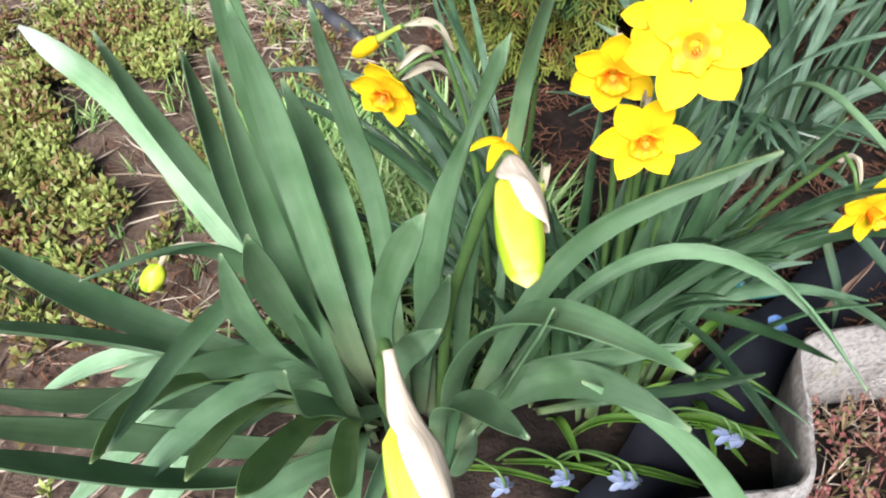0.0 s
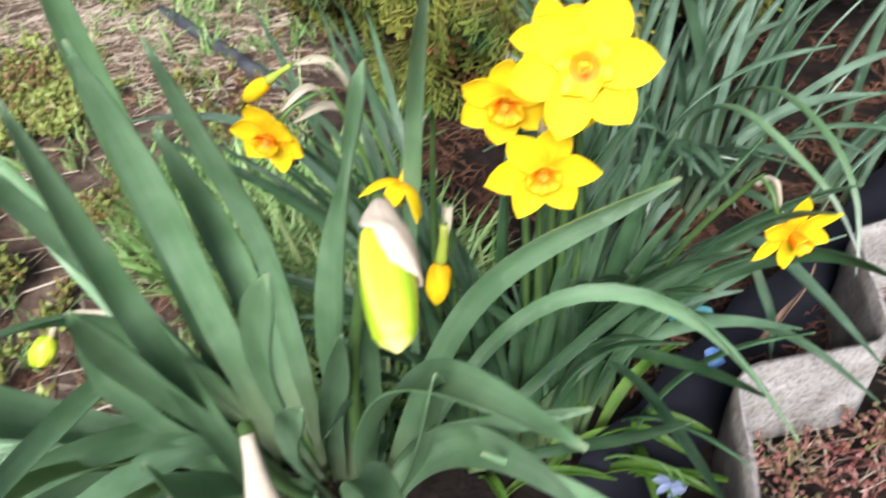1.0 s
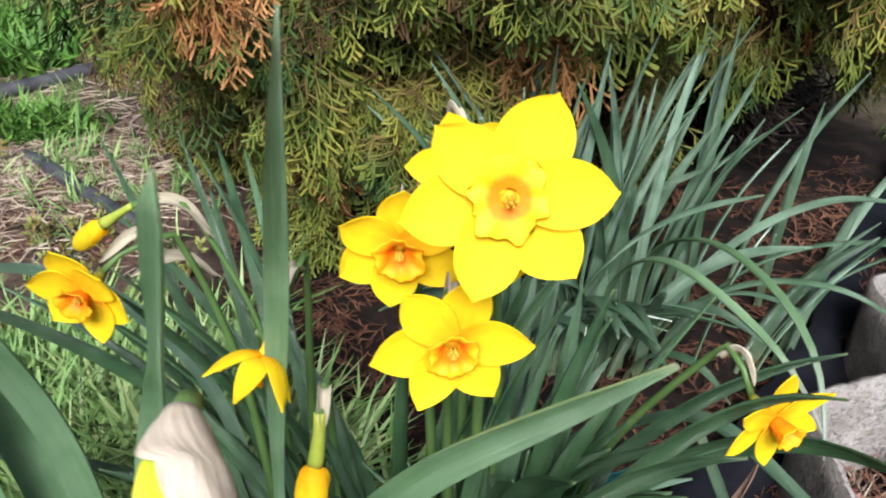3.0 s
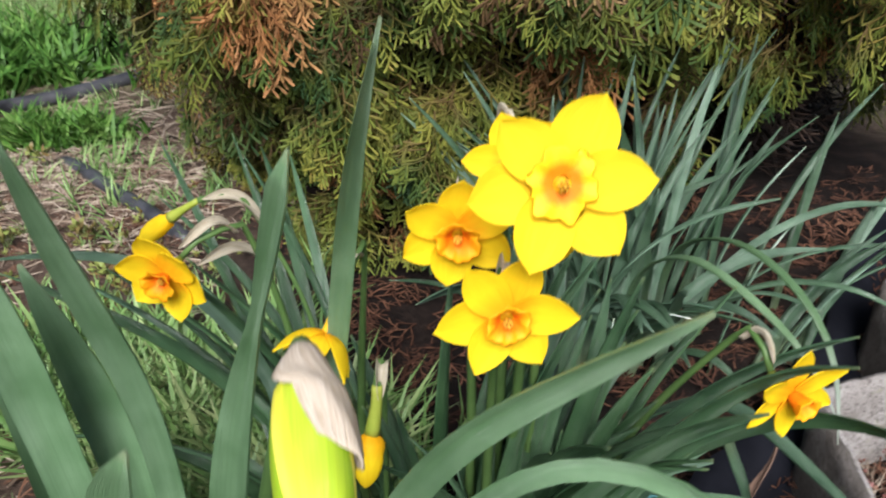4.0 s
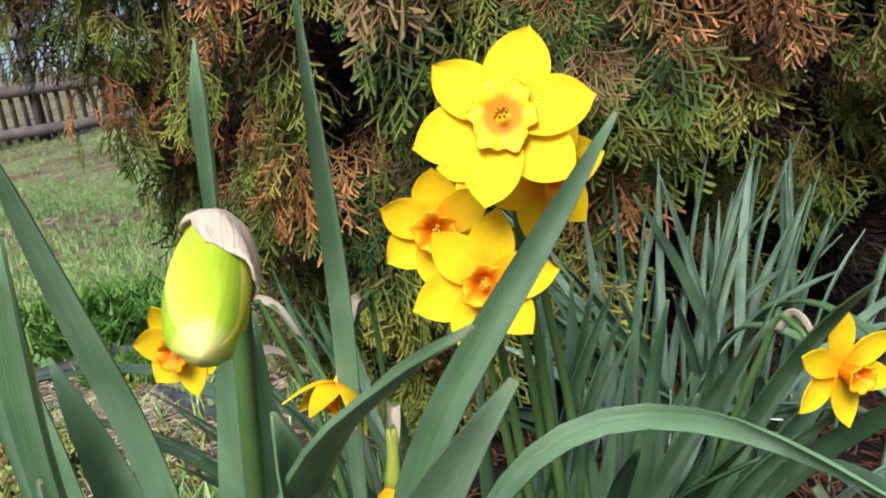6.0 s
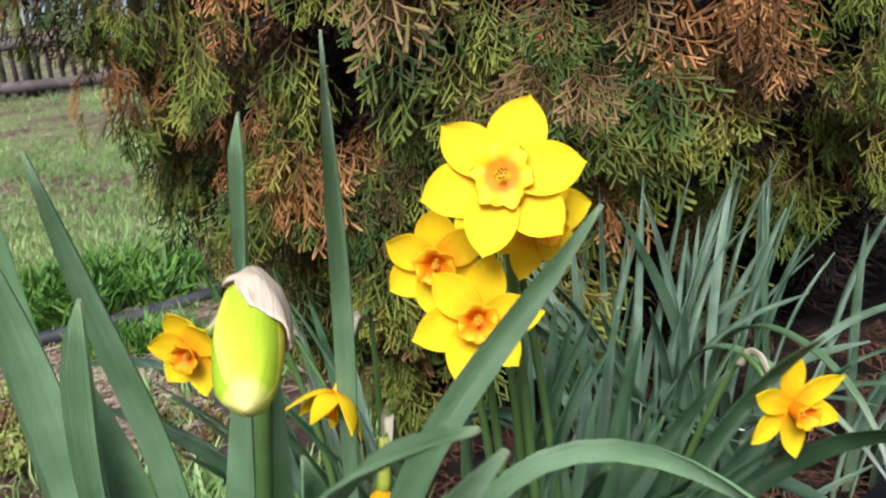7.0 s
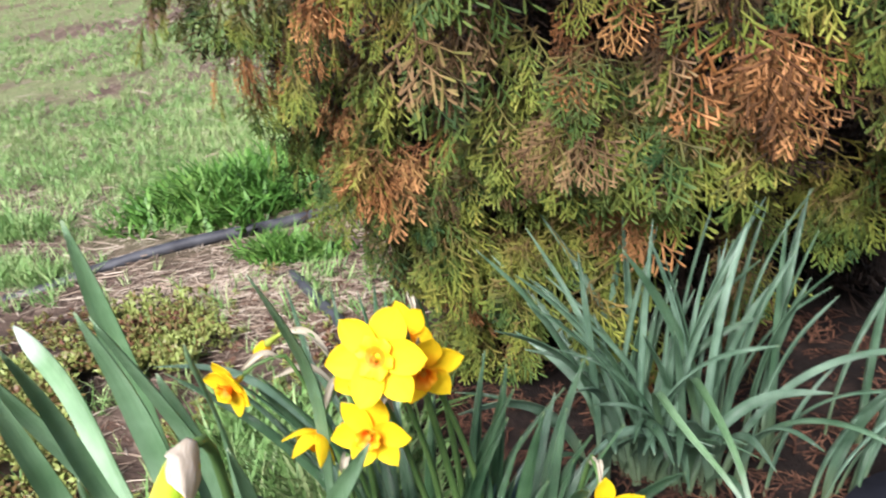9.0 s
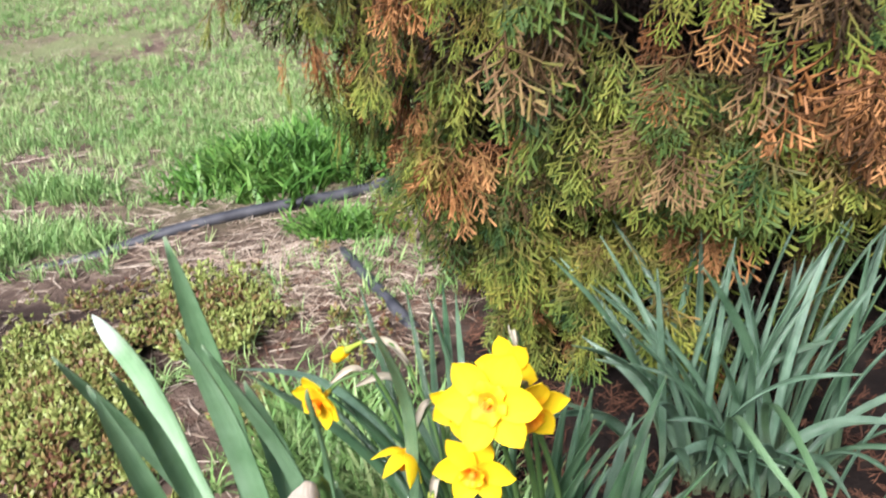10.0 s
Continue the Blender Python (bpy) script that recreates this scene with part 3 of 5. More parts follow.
def scatter(shapes, places):
    """Joins shapes set at (index, rotation columns, size, origin) into one list of vertices and faces."""
    vs, fs, base = [], [], 0
    for k, m, size, o in places:
        v, f = shapes[k]
        vs.append((v * size) @ m.T + o)
        fs += [tuple(base + i for i in q) for q in f]
        base += len(v)
    return np.concatenate(vs), fs


def reach(shapes, places):
    """For each vertex that scatter() joins: a tint of its spray's own, and how far out along the spray it lies."""
    return np.concatenate([np.stack([np.full(len(shapes[k][0]), rng.random()), np.clip(shapes[k][0][:, 1], 0, 1)], 1) for k, m, size, o in places])


rng = random.Random(11)
SPRAYS = [spray(rng, d, (0.32, 0.52, 0.70, 0.88)) for d in (8, 7, 8, 7, 8, 7)]
TWIGS = [spray(rng, 8, (0.3, 0.5, 0.7, 0.85), 0.55) for _ in range(6)]
THUJA_AT = np.array((0.36, 1.24, 0))


def crown_radius(az, z):
    """The crown's outline: fullest at knee height, drawn in towards the ground, with hollows."""
    low = 0.0 if math.degrees(az) % 360 < 250 else 0.12
    swell = min(1, max(0, (278 - math.degrees(az) % 360) / 45))
    r = (0.55 + 0.055 * swell) * (1 - low + low * min(1, max(0, z - 0.05) / 0.30)) * math.sqrt(max(0.01, 1 - (max(0, z - 0.8) / 0.98) ** 2))
    r += swell * max(-0.095, min(0.045, 0.38 * z - 0.145))
    turn = (math.degrees(az) % 360 - 286) / 15
    r -= 0.13 * math.exp(-turn * turn) * max(0.1, 1 - max(0, z - 0.22) / 0.11)
    r += 0.075 * noise.noise((math.cos(az) * 2.6, math.sin(az) * 2.6, z * 3.2)) + 0.03 * noise.noise((math.cos(az) * 8, math.sin(az) * 8, z * 9))
    return r


# hollows where branches are missing, and patches of dying foliage: azimuth, height, half width and half height
HOLLOWS = ((250.5, 0.48, 2.2, 0.03), (258, 0.447, 1.8, 0.035), (275, 0.35, 2.6, 0.022), (238.5, 0.32, 1.2, 0.03), (241.5, 0.38, 1.2, 0.025), (268, 0.21, 2.6, 0.07), (281, 0.13, 5, 0.06), (298, 0.12, 12, 0.08), (276, 0.272, 6.5, 0.045), (248, 0.395, 1.6, 0.022), (247, 0.305, 1.4, 0.016), (284, 0.285, 4, 0.03), (279.5, 0.358, 5, 0.028), (288, 0.40, 4, 0.05))
RUSTY = ((223, 0.315, 3, 0.03), (233, 0.285, 2.5, 0.03), (243.5, 0.395, 1.6, 0.02), (254.7, 0.43, 2.2, 0.03), (261, 0.455, 1.8, 0.035), (266, 0.425, 2.0, 0.035), (270, 0.41, 2.2, 0.035), (214, 0.40, 3, 0.02), (205, 0.33, 3, 0.02), (272, 0.36, 3, 0.02), (262, 0.56, 6, 0.04), (268, 0.39, 3.2, 0.03), (275, 0.40, 3.5, 0.035))
WITHERED = ((257, 0.355, 2.0, 0.02), (278, 0.305, 5, 0.03), (252, 0.335, 1.6, 0.014), (263, 0.315, 1.8, 0.014), (236, 0.33, 1.5, 0.02), (268, 0.345, 4, 0.02), (228, 0.42, 2.0, 0.03), (246, 0.45, 2, 0.03), (272, 0.365, 4.5, 0.03), (280, 0.325, 5, 0.025))


def clump(az, z):
    """The crown hangs in upright tresses, about a hand's breadth wide, with crevices between them."""
    x, y = math.cos(az), math.sin(az)
    return noise.noise((x * 10.5, y * 10.5, z * 5.5)) + 0.35 * noise.noise((x * 24, y * 24, z * 11))


def within(places, az, z):
    return any(((az - a0) / da) ** 2 + ((z - z0) / dz) ** 2 < 1 for a0, z0, da, dz in places)


def crown_places(count, zs, azs, inset, size, droop, bunch=9, gaps=0.0, tress=0.0):
    """Sprays in bunches: those of one branch end hang the same way, with gaps between the bunches."""
    out = []
    for _ in range(count // bunch):
        az, z = radians(rng.uniform(*azs)), rng.uniform(*zs)
        o = np.array((math.cos(az), math.sin(az), 0))
        relief = clump(az, z)
        if tress and relief < -gaps:
            continue
        if gaps and within(HOLLOWS, math.degrees(az), z) and rng.random() < 0.9:
            continue
        r = crown_radius(az, z) - rng.uniform(*inset) + (0.07 * max(-0.4, min(0.6, relief)) if tress else 0.0)
        root = THUJA_AT + o * r + np.array((0, 0, z))
        lead = unit(o * rng.uniform(0.35, 0.9) + np.array((rng.uniform(-0.45, 0.45), rng.uniform(-0.45, 0.45), -rng.uniform(*droop))))
        s0 = rng.uniform(*size)
        for _ in range(bunch):
            d = unit(lead + np.array([rng.uniform(-0.26, 0.26) for _ in range(3)]))
            flat = unit(np.cross(d, unit(o + np.array([rng.uniform(-0.7, 0.7) for _ in range(3)]))))
            s = s0 * rng.uniform(0.75, 1.15)
            jitter = np.array([rng.uniform(-0.016, 0.016) for _ in range(3)]) + lead * rng.uniform(-0.055, 0.05) * tress
            out.append((rng.randrange(6), np.stack([flat, d, np.cross(flat, d)], 1), s, root + jitter - d * s * 0.35))
    return out


thuja = thing("conifer_shrub", "dense thuja with drooping green sprays gone orange-brown in patches", "shrub")
FRONT = (170, 345)
FILL = len(SPRAYS)
coarse = lambda places: [(k + FILL, m, s, o) for k, m, s, o in places]
outer = crown_places(800, (0.10, 0.36), (222, 273), (-0.03, 0.05), (0.042, 0.075), (0.8, 2.4), 8, gaps=0.02, tress=0.8)
outer += crown_places(4300, (0.10, 0.70), FRONT, (-0.03, 0.05), (0.042, 0.080), (0.7, 2.8), 8, gaps=-0.02, tress=1.0)
outer += crown_places(520, (0.14, 0.40), (272, 305), (-0.02, 0.06), (0.04, 0.066), (0.5, 2.0), 6, gaps=0.2, tress=0.5)
outer += crown_places(330, (0.02, 0.20), (175, 248), (-0.02, 0.06), (0.04, 0.07), (0.0, 1.0))
outer += coarse(crown_places(800, (0.74, 1.76), (0, 360), (0, 0.08), (0.16, 0.26), (0.0, 0.9), 4) + crown_places(420, (0.1, 0.9), (-15, 170), (0, 0.08), (0.16, 0.24), (0.2, 1.0), 4))
kinds = {"green": [], "rusty": [], "withered": []}
for place in outer:
    mid = place[3] + place[1][:, 1] * place[2] * 0.5 - THUJA_AT
    az = math.degrees(math.atan2(mid[1], mid[0])) % 360 + rng.gauss(0, 0.7)
    z = mid[2] + rng.gauss(0, 0.008)
    stray = noise.noise((az * 0.12, z * 14, 3.3)) + 0.3 * noise.noise((az * 0.5, z * 50, 8.1))
    worn = 0.14 if az > 250 else 0.0
    if within(HOLLOWS, az, z) and rng.random() < 0.85:
        continue
    if within(RUSTY, az, z) and rng.random() < 0.8 or stray > 0.50:
        kinds["rusty"].append(place)
    elif within(WITHERED, az, z) or stray < -0.48 + worn:
        kinds["withered"].append(place)
    else:
        kinds["green"].append(place)
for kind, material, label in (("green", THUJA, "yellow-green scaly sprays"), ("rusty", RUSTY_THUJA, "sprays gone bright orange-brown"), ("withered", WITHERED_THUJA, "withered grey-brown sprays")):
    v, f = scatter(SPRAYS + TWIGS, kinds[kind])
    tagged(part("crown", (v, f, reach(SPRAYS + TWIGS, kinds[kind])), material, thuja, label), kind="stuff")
# dark layers added behind the sprays to close and darken the gaps
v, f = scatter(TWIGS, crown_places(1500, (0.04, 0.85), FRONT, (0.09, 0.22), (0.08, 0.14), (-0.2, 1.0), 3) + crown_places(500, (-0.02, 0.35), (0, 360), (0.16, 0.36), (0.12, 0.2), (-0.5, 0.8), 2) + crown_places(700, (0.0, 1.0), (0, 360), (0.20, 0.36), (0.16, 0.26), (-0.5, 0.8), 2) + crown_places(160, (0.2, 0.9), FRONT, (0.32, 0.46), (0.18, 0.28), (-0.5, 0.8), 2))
tagged(part("inner_growth", (v, f, None), DEAD_SHADED, thuja, "dead inner twigs, near black with the shade of the gaps in their colour"), kind="stuff")
part("trunk", tube([THUJA_AT + (0, 0, -0.05), THUJA_AT + (0.01, 0, 0.5), THUJA_AT + (0, 0.02, 1.75)], [0.07, 0.05, 0.012], 14, 14), BARK, thuja)
for i in range(10):
    az, z = radians(rng.uniform(*FRONT)), rng.uniform(0.08, 0.8)
    o = np.array((math.cos(az), math.sin(az), 0))
    part("limb", tube([THUJA_AT + (0, 0, z), THUJA_AT + o * 0.25 + (0, 0, z + 0.06), THUJA_AT + o * (crown_radius(az, z) - 0.16) + (0, 0, z + rng.uniform(-0.03, 0.08))], [0.009, 0.006, 0.002], 10, 7), BARK, thuja)


# ---- the large daffodil in front: broad leaves, two nodding buds ----
def leaf(plant, material, width, *points, turn=None, twist=0.0, face=None, blunt=0.45, shape=(1, 1)):
    return part("leaf", strap(points, width, turn, twist, face=face, blunt=blunt, shape=shape), material, plant)


def broad(width, *points, twist=None, material=LEAF_BROAD, blunt=0.36, shape=(0.9, 1.05, 1.1, 1)):
    g = random.Random(int(abs(points[-1][0] * 7919 + points[-1][2] * 104729) * 10))
    face = (g.uniform(-0.25, 0.25), -0.66 + g.uniform(-0.15, 0.15), 0.72)
    return leaf(front_plant, material, width, *points, twist=g.uniform(-38, 38) if twist is None else twist, face=face, blunt=blunt, shape=shape)


front_plant = thing("daffodil_plant", "large daffodil clump of broad blue-green leaves with two unopened buds", "daffodil", "daffodil clumps")
broad(0.0215, (-0.080, 0.355, 0.000), (-0.152, 0.390, 0.127), (-0.191, 0.425, 0.164), (-0.225, 0.455, 0.203), (-0.268, 0.485, 0.225), (-0.320, 0.515, 0.245), material=LEAF_PALE, blunt=0.14)
broad(0.012, (-0.075, 0.360, 0.000), (-0.115, 0.352, 0.136), (-0.131, 0.337, 0.214), (-0.136, 0.312, 0.280), (-0.134, 0.284, 0.333), (-0.126, 0.259, 0.374))
broad(0.012, (-0.070, 0.370, 0.000), (-0.109, 0.350, 0.111), (-0.121, 0.335, 0.187), (-0.118, 0.317, 0.251), (-0.107, 0.291, 0.314), (-0.096, 0.264, 0.362))
broad(0.018, (-0.095, 0.360, 0.000), (-0.107, 0.383, 0.171), (-0.112, 0.383, 0.266), (-0.110, 0.371, 0.339), (-0.104, 0.354, 0.403))
broad(0.02, (-0.070, 0.350, 0.000), (-0.086, 0.365, 0.100), (-0.093, 0.366, 0.197), (-0.094, 0.352, 0.283), (-0.093, 0.326, 0.352))
broad(0.02, (-0.055, 0.355, 0.000), (-0.067, 0.377, 0.071), (-0.073, 0.390, 0.134), (-0.082, 0.394, 0.199), (-0.094, 0.388, 0.269))
broad(0.013, (-0.040, 0.340, 0.000), (-0.041, 0.350, 0.113), (-0.041, 0.349, 0.188), (-0.042, 0.338, 0.242), (-0.045, 0.314, 0.301), (-0.043, 0.276, 0.374))
broad(0.0115, (-0.020, 0.325, 0.000), (-0.013, 0.323, 0.140), (0.004, 0.303, 0.242), (0.022, 0.266, 0.320), (0.036, 0.233, 0.380), shape=(1, 1.2, 1.45, 1.65, 1.8, 1.75, 1.4, 0.9, 0.38, 0.6, 0.65), blunt=0.05)
broad(0.01, (0.000, 0.325, 0.000), (0.010, 0.306, 0.160), (0.020, 0.282, 0.247), (0.031, 0.254, 0.305))
broad(0.0105, (0.030, 0.330, 0.000), (0.037, 0.352, 0.178), (0.047, 0.345, 0.280), (0.053, 0.308, 0.345), (0.060, 0.263, 0.401), shape=(1, 0.7, 0.45, 1.0, 1.08, 0.85), blunt=0.6)
broad(0.013, (-0.040, 0.330, 0.000), (-0.032, 0.262, 0.180), (-0.014, 0.209, 0.285), (0.005, 0.1785, 0.3455), blunt=0.1)
broad(0.014, (-0.030, 0.330, 0.000), (-0.019, 0.306, 0.109), (-0.004, 0.283, 0.175), (0.006, 0.260, 0.229))
broad(0.0135, (0.000, 0.310, 0.000), (0.042, 0.288, 0.155), (0.067, 0.266, 0.237), (0.089, 0.250, 0.278), (0.111, 0.225, 0.315), (0.129, 0.203, 0.347), shape=(1, 1.1, 0.95, 0.85, 0.95))
broad(0.0072, (0.010, 0.320, 0.000), (0.060, 0.293, 0.146), (0.094, 0.263, 0.232), (0.122, 0.253, 0.256), (0.145, 0.238, 0.260), (0.164, 0.213, 0.258), (0.169, 0.162, 0.262), blunt=0.3)
broad(0.017, (-0.005, 0.300, 0.000), (0.002, 0.279, 0.103), (0.023, 0.242, 0.200), (0.047, 0.194, 0.274), (0.068, 0.152, 0.312), (0.085, 0.123, 0.329))
broad(0.016, (0.000, 0.300, 0.000), (0.026, 0.271, 0.104), (0.049, 0.228, 0.192), (0.070, 0.174, 0.273), (0.092, 0.147, 0.312))
broad(0.017, (-0.005, 0.295, 0.000), (0.029, 0.264, 0.111), (0.059, 0.213, 0.205), (0.076, 0.155, 0.277), (0.087, 0.119, 0.305))
broad(0.014, (-0.015, 0.290, 0.000), (-0.004, 0.255, 0.115), (0.018, 0.203, 0.197), (0.038, 0.133, 0.279))
broad(0.01, (0.000, 0.295, 0.000), (0.028, 0.256, 0.118), (0.042, 0.215, 0.218), (0.049, 0.170, 0.305), blunt=0.1)
broad(0.016, (-0.060, 0.330, 0.000), (-0.073, 0.304, 0.086), (-0.079, 0.272, 0.169), (-0.076, 0.233, 0.250), (-0.063, 0.192, 0.325), blunt=0.2)
broad(0.012, (-0.030, 0.310, 0.000), (-0.029, 0.253, 0.144), (-0.013, 0.209, 0.232), (0.008, 0.163, 0.303), blunt=0.2)
broad(0.013, (-0.070, 0.300, 0.000), (-0.073, 0.242, 0.285), (-0.064, 0.211, 0.392))
broad(0.019, (-0.075, 0.330, 0.000), (-0.123, 0.314, 0.061), (-0.166, 0.287, 0.131), (-0.197, 0.243, 0.207), (-0.210, 0.194, 0.277))
broad(0.018, (-0.085, 0.340, 0.000), (-0.137, 0.325, 0.071), (-0.170, 0.308, 0.124), (-0.191, 0.288, 0.172), (-0.205, 0.265, 0.224), (-0.211, 0.238, 0.287))
broad(0.017, (-0.075, 0.310, 0.000), (-0.125, 0.271, 0.052), (-0.162, 0.242, 0.108), (-0.187, 0.206, 0.177), (-0.200, 0.153, 0.268))
broad(0.018, (-0.070, 0.300, 0.000), (-0.122, 0.245, 0.057), (-0.158, 0.207, 0.117), (-0.178, 0.174, 0.188), (-0.184, 0.135, 0.272))
broad(0.015, (-0.085, 0.330, 0.000), (-0.147, 0.296, 0.076), (-0.183, 0.259, 0.131), (-0.203, 0.221, 0.183), (-0.214, 0.185, 0.243))
broad(0.013, (-0.085, 0.360, 0.000), (-0.125, 0.352, 0.125), (-0.145, 0.334, 0.185), (-0.161, 0.292, 0.221), (-0.171, 0.239, 0.254))
broad(0.012, (-0.080, 0.360, 0.000), (-0.106, 0.353, 0.112), (-0.125, 0.322, 0.157), (-0.137, 0.265, 0.184), (-0.139, 0.205, 0.214), (-0.132, 0.151, 0.245))
broad(0.013, (-0.085, 0.330, 0.000), (-0.113, 0.283, 0.087), (-0.122, 0.226, 0.145), (-0.117, 0.165, 0.196), material=LEAF_LIGHT, blunt=0.16)
broad(0.015, (-0.075, 0.320, 0.000), (-0.089, 0.278, 0.074), (-0.090, 0.214, 0.143), (-0.083, 0.144, 0.219), material=LEAF_LIGHT, blunt=0.16)
broad(0.013, (-0.060, 0.320, 0.000), (-0.067, 0.278, 0.069), (-0.057, 0.217, 0.135), (-0.041, 0.147, 0.209), material=LEAF_LIGHT, blunt=0.16)
broad(0.01, (-0.100, 0.360, 0.000), (-0.147, 0.264, 0.140), (-0.151, 0.203, 0.201), (-0.137, 0.146, 0.245), material=LEAF_LIGHT, blunt=0.16)
broad(0.018, (-0.090, 0.360, 0.000), (-0.113, 0.318, 0.088), (-0.117, 0.285, 0.172), (-0.104, 0.252, 0.257))
broad(0.02, (-0.070, 0.330, 0.000), (-0.080, 0.271, 0.107), (-0.078, 0.224, 0.176), (-0.065, 0.191, 0.243))
broad(0.012, (0.000, 0.300, 0.000), (0.003, 0.234, 0.077), (0.011, 0.197, 0.150), (0.018, 0.159, 0.244))
broad(0.009, (0.060, 0.330, 0.000), (0.113, 0.287, 0.082), (0.142, 0.251, 0.141), (0.159, 0.216, 0.200), material=LEAF_DEEP)
broad(0.0075, (0.120, 0.420, 0.000), (0.153, 0.375, 0.061), (0.168, 0.320, 0.100), (0.169, 0.245, 0.145), (0.162, 0.172, 0.197), material=LEAF_DEEP)
broad(0.007, (0.120, 0.440, 0.000), (0.177, 0.370, 0.068), (0.208, 0.309, 0.116), (0.220, 0.257, 0.153), material=LEAF_DEEP)
broad(0.0085, (0.100, 0.360, 0.000), (0.188, 0.318, 0.191), (0.215, 0.285, 0.257), (0.218, 0.255, 0.280), material=LEAF_DEEP)
broad(0.0075, (0.060, 0.350, 0.000), (0.142, 0.301, 0.178), (0.170, 0.265, 0.251), (0.176, 0.238, 0.280), material=LEAF_DEEP)
broad(0.009, (0.080, 0.370, 0.000), (0.192, 0.353, 0.131), (0.235, 0.331, 0.184), (0.250, 0.308, 0.208), (0.257, 0.282, 0.225), (0.258, 0.249, 0.240), material=LEAF_DEEP)
broad(0.008, (0.140, 0.420, 0.000), (0.230, 0.379, 0.154), (0.263, 0.345, 0.215), (0.271, 0.319, 0.241), material=LEAF_DEEP)


def low_leaves(count, centre, headings, length, width, lean, seed):
    """Lower leaves of the front clump that sprawl outwards."""
    g = random.Random(seed)
    for _ in range(count):
        x, y = centre[0] + g.uniform(-0.03, 0.03), centre[1] + g.uniform(-0.03, 0.03)
        head, tilt, L = radians(g.uniform(*headings)), radians(g.uniform(*lean)), g.uniform(*length)
        o = np.array((math.cos(head), math.sin(head), 0))
        pts, ang = [np.array((x, y, -0.01))], tilt * 0.4
        for i in range(4):
            pts.append(pts[-1] + (o * math.sin(ang) + np.array((0, 0, math.cos(ang)))) * L / 4)
            ang += tilt * 0.35
        broad(g.uniform(*width), *pts, blunt=0.2)


low_leaves(9, (-0.085, 0.33), (182, 250), (0.20, 0.29), (0.013, 0.018), (50, 78), 301)
low_leaves(5, (-0.06, 0.31), (220, 290), (0.15, 0.21), (0.012, 0.016), (45, 75), 302)
broad(0.012, (0.21, 0.08, -0.02), (0.17, 0.135, 0.10), (0.13, 0.16, 0.19), (0.095, 0.17, 0.235), (0.062, 0.171, 0.259))


def bud_material():
    m, nt, p = shader("bud", 0.45, 0.35)
    uv = nt.nodes.new("ShaderNodeTexCoord").outputs["UV"]
    sep = nt.nodes.new("ShaderNodeSeparateXYZ")
    nt.links.new(uv, sep.inputs[0])
    turn = math_node(nt, "MULTIPLY_ADD", sep.outputs[0], 3.0, math_node(nt, "MULTIPLY_ADD", sep.outputs[1], 0.5, 0.45))
    around = math_node(nt, "ADD", math_node(nt, "FRACT", turn), math_node(nt, "MULTIPLY_ADD", texture(nt, 1.0, 2, "UV", (7, 1.2, 1)), 0.5, -0.25))
    c = ramp(nt, around, (0.10, (0.27, 0.42, 0.02)), (0.58, (0.40, 0.50, 0.03)), (0.78, (0.66, 0.62, 0.05)), (0.95, (0.76, 0.70, 0.10)))
    c = blend(nt, "MIX", ramp(nt, sep.outputs[1], (0.92, (0, 0, 0)), (1.0, (1, 1, 1))), c, (0.75, 0.68, 0.28))
    veins = texture(nt, 1.0, 3, "UV", (60, 1.5, 1))
    c = blend(nt, "MULTIPLY", 0.5, c, ramp(nt, veins, (0.35, (0.8, 0.86, 0.7)), (0.65, (1.1, 1.08, 1.0))))
    nt.links.new(c, p.inputs["Base Color"])
    bump(nt, p, veins, 0.3, 0.0006)
    translucent(nt, p, c, 0.2)
    return m


BUD = bud_material()


def nodding_bud(plant, neck, tip, r, stem, start, span, reach, seed, lead=0.06, mouth=0.16):
    b = part("bud", bud_shape(neck, tip, r), BUD, plant, "fat yellow-green flower bud about to open")
    part("spathe", shroud(neck, tip, r, start, span, reach, random.Random(seed), lead, mouth), SPATHE, b, "papery cream-white sheath torn over the bud")
    part("stem", tube(list(stem) + [neck], [0.0042, 0.0036, 0.0032, 0.0028], 24, 10), STEM, plant, "thick green flower stem")


nodding_bud(front_plant, (0.036, 0.215, 0.336), (0.039, 0.168, 0.319), 0.0089, [(-0.015, 0.315, -0.01), (0.0, 0.295, 0.15), (0.022, 0.257, 0.27), (0.0335, 0.235, 0.322)], -75, 190, 0.62, 3, 0.05, 0.3)
nodding_bud(front_plant, (-0.0085, 0.150, 0.273), (0.003, 0.106, 0.234), 0.0112, [(-0.04, 0.315, -0.01), (-0.033, 0.235, 0.15), (-0.021, 0.187, 0.245), (-0.0145, 0.172, 0.284)], -80, 200, 0.80, 5, 0.38)


part("bud", bud_shape((-0.252, 0.448, 0.055), (-0.270, 0.436, 0.034), 0.0100, 3, 14, 16, 0.4, 0.7), BUD, front_plant, "small yellow-green bud bowed down to the soil")
part("stem", tube([(-0.10, 0.36, -0.01), (-0.15, 0.40, 0.10), (-0.205, 0.435, 0.088), (-0.24, 0.450, 0.070), (-0.253, 0.4485, 0.053)], [0.0035, 0.003, 0.0028, 0.003], 22), DRY_SPATHE, front_plant, "pale dry flower stem")


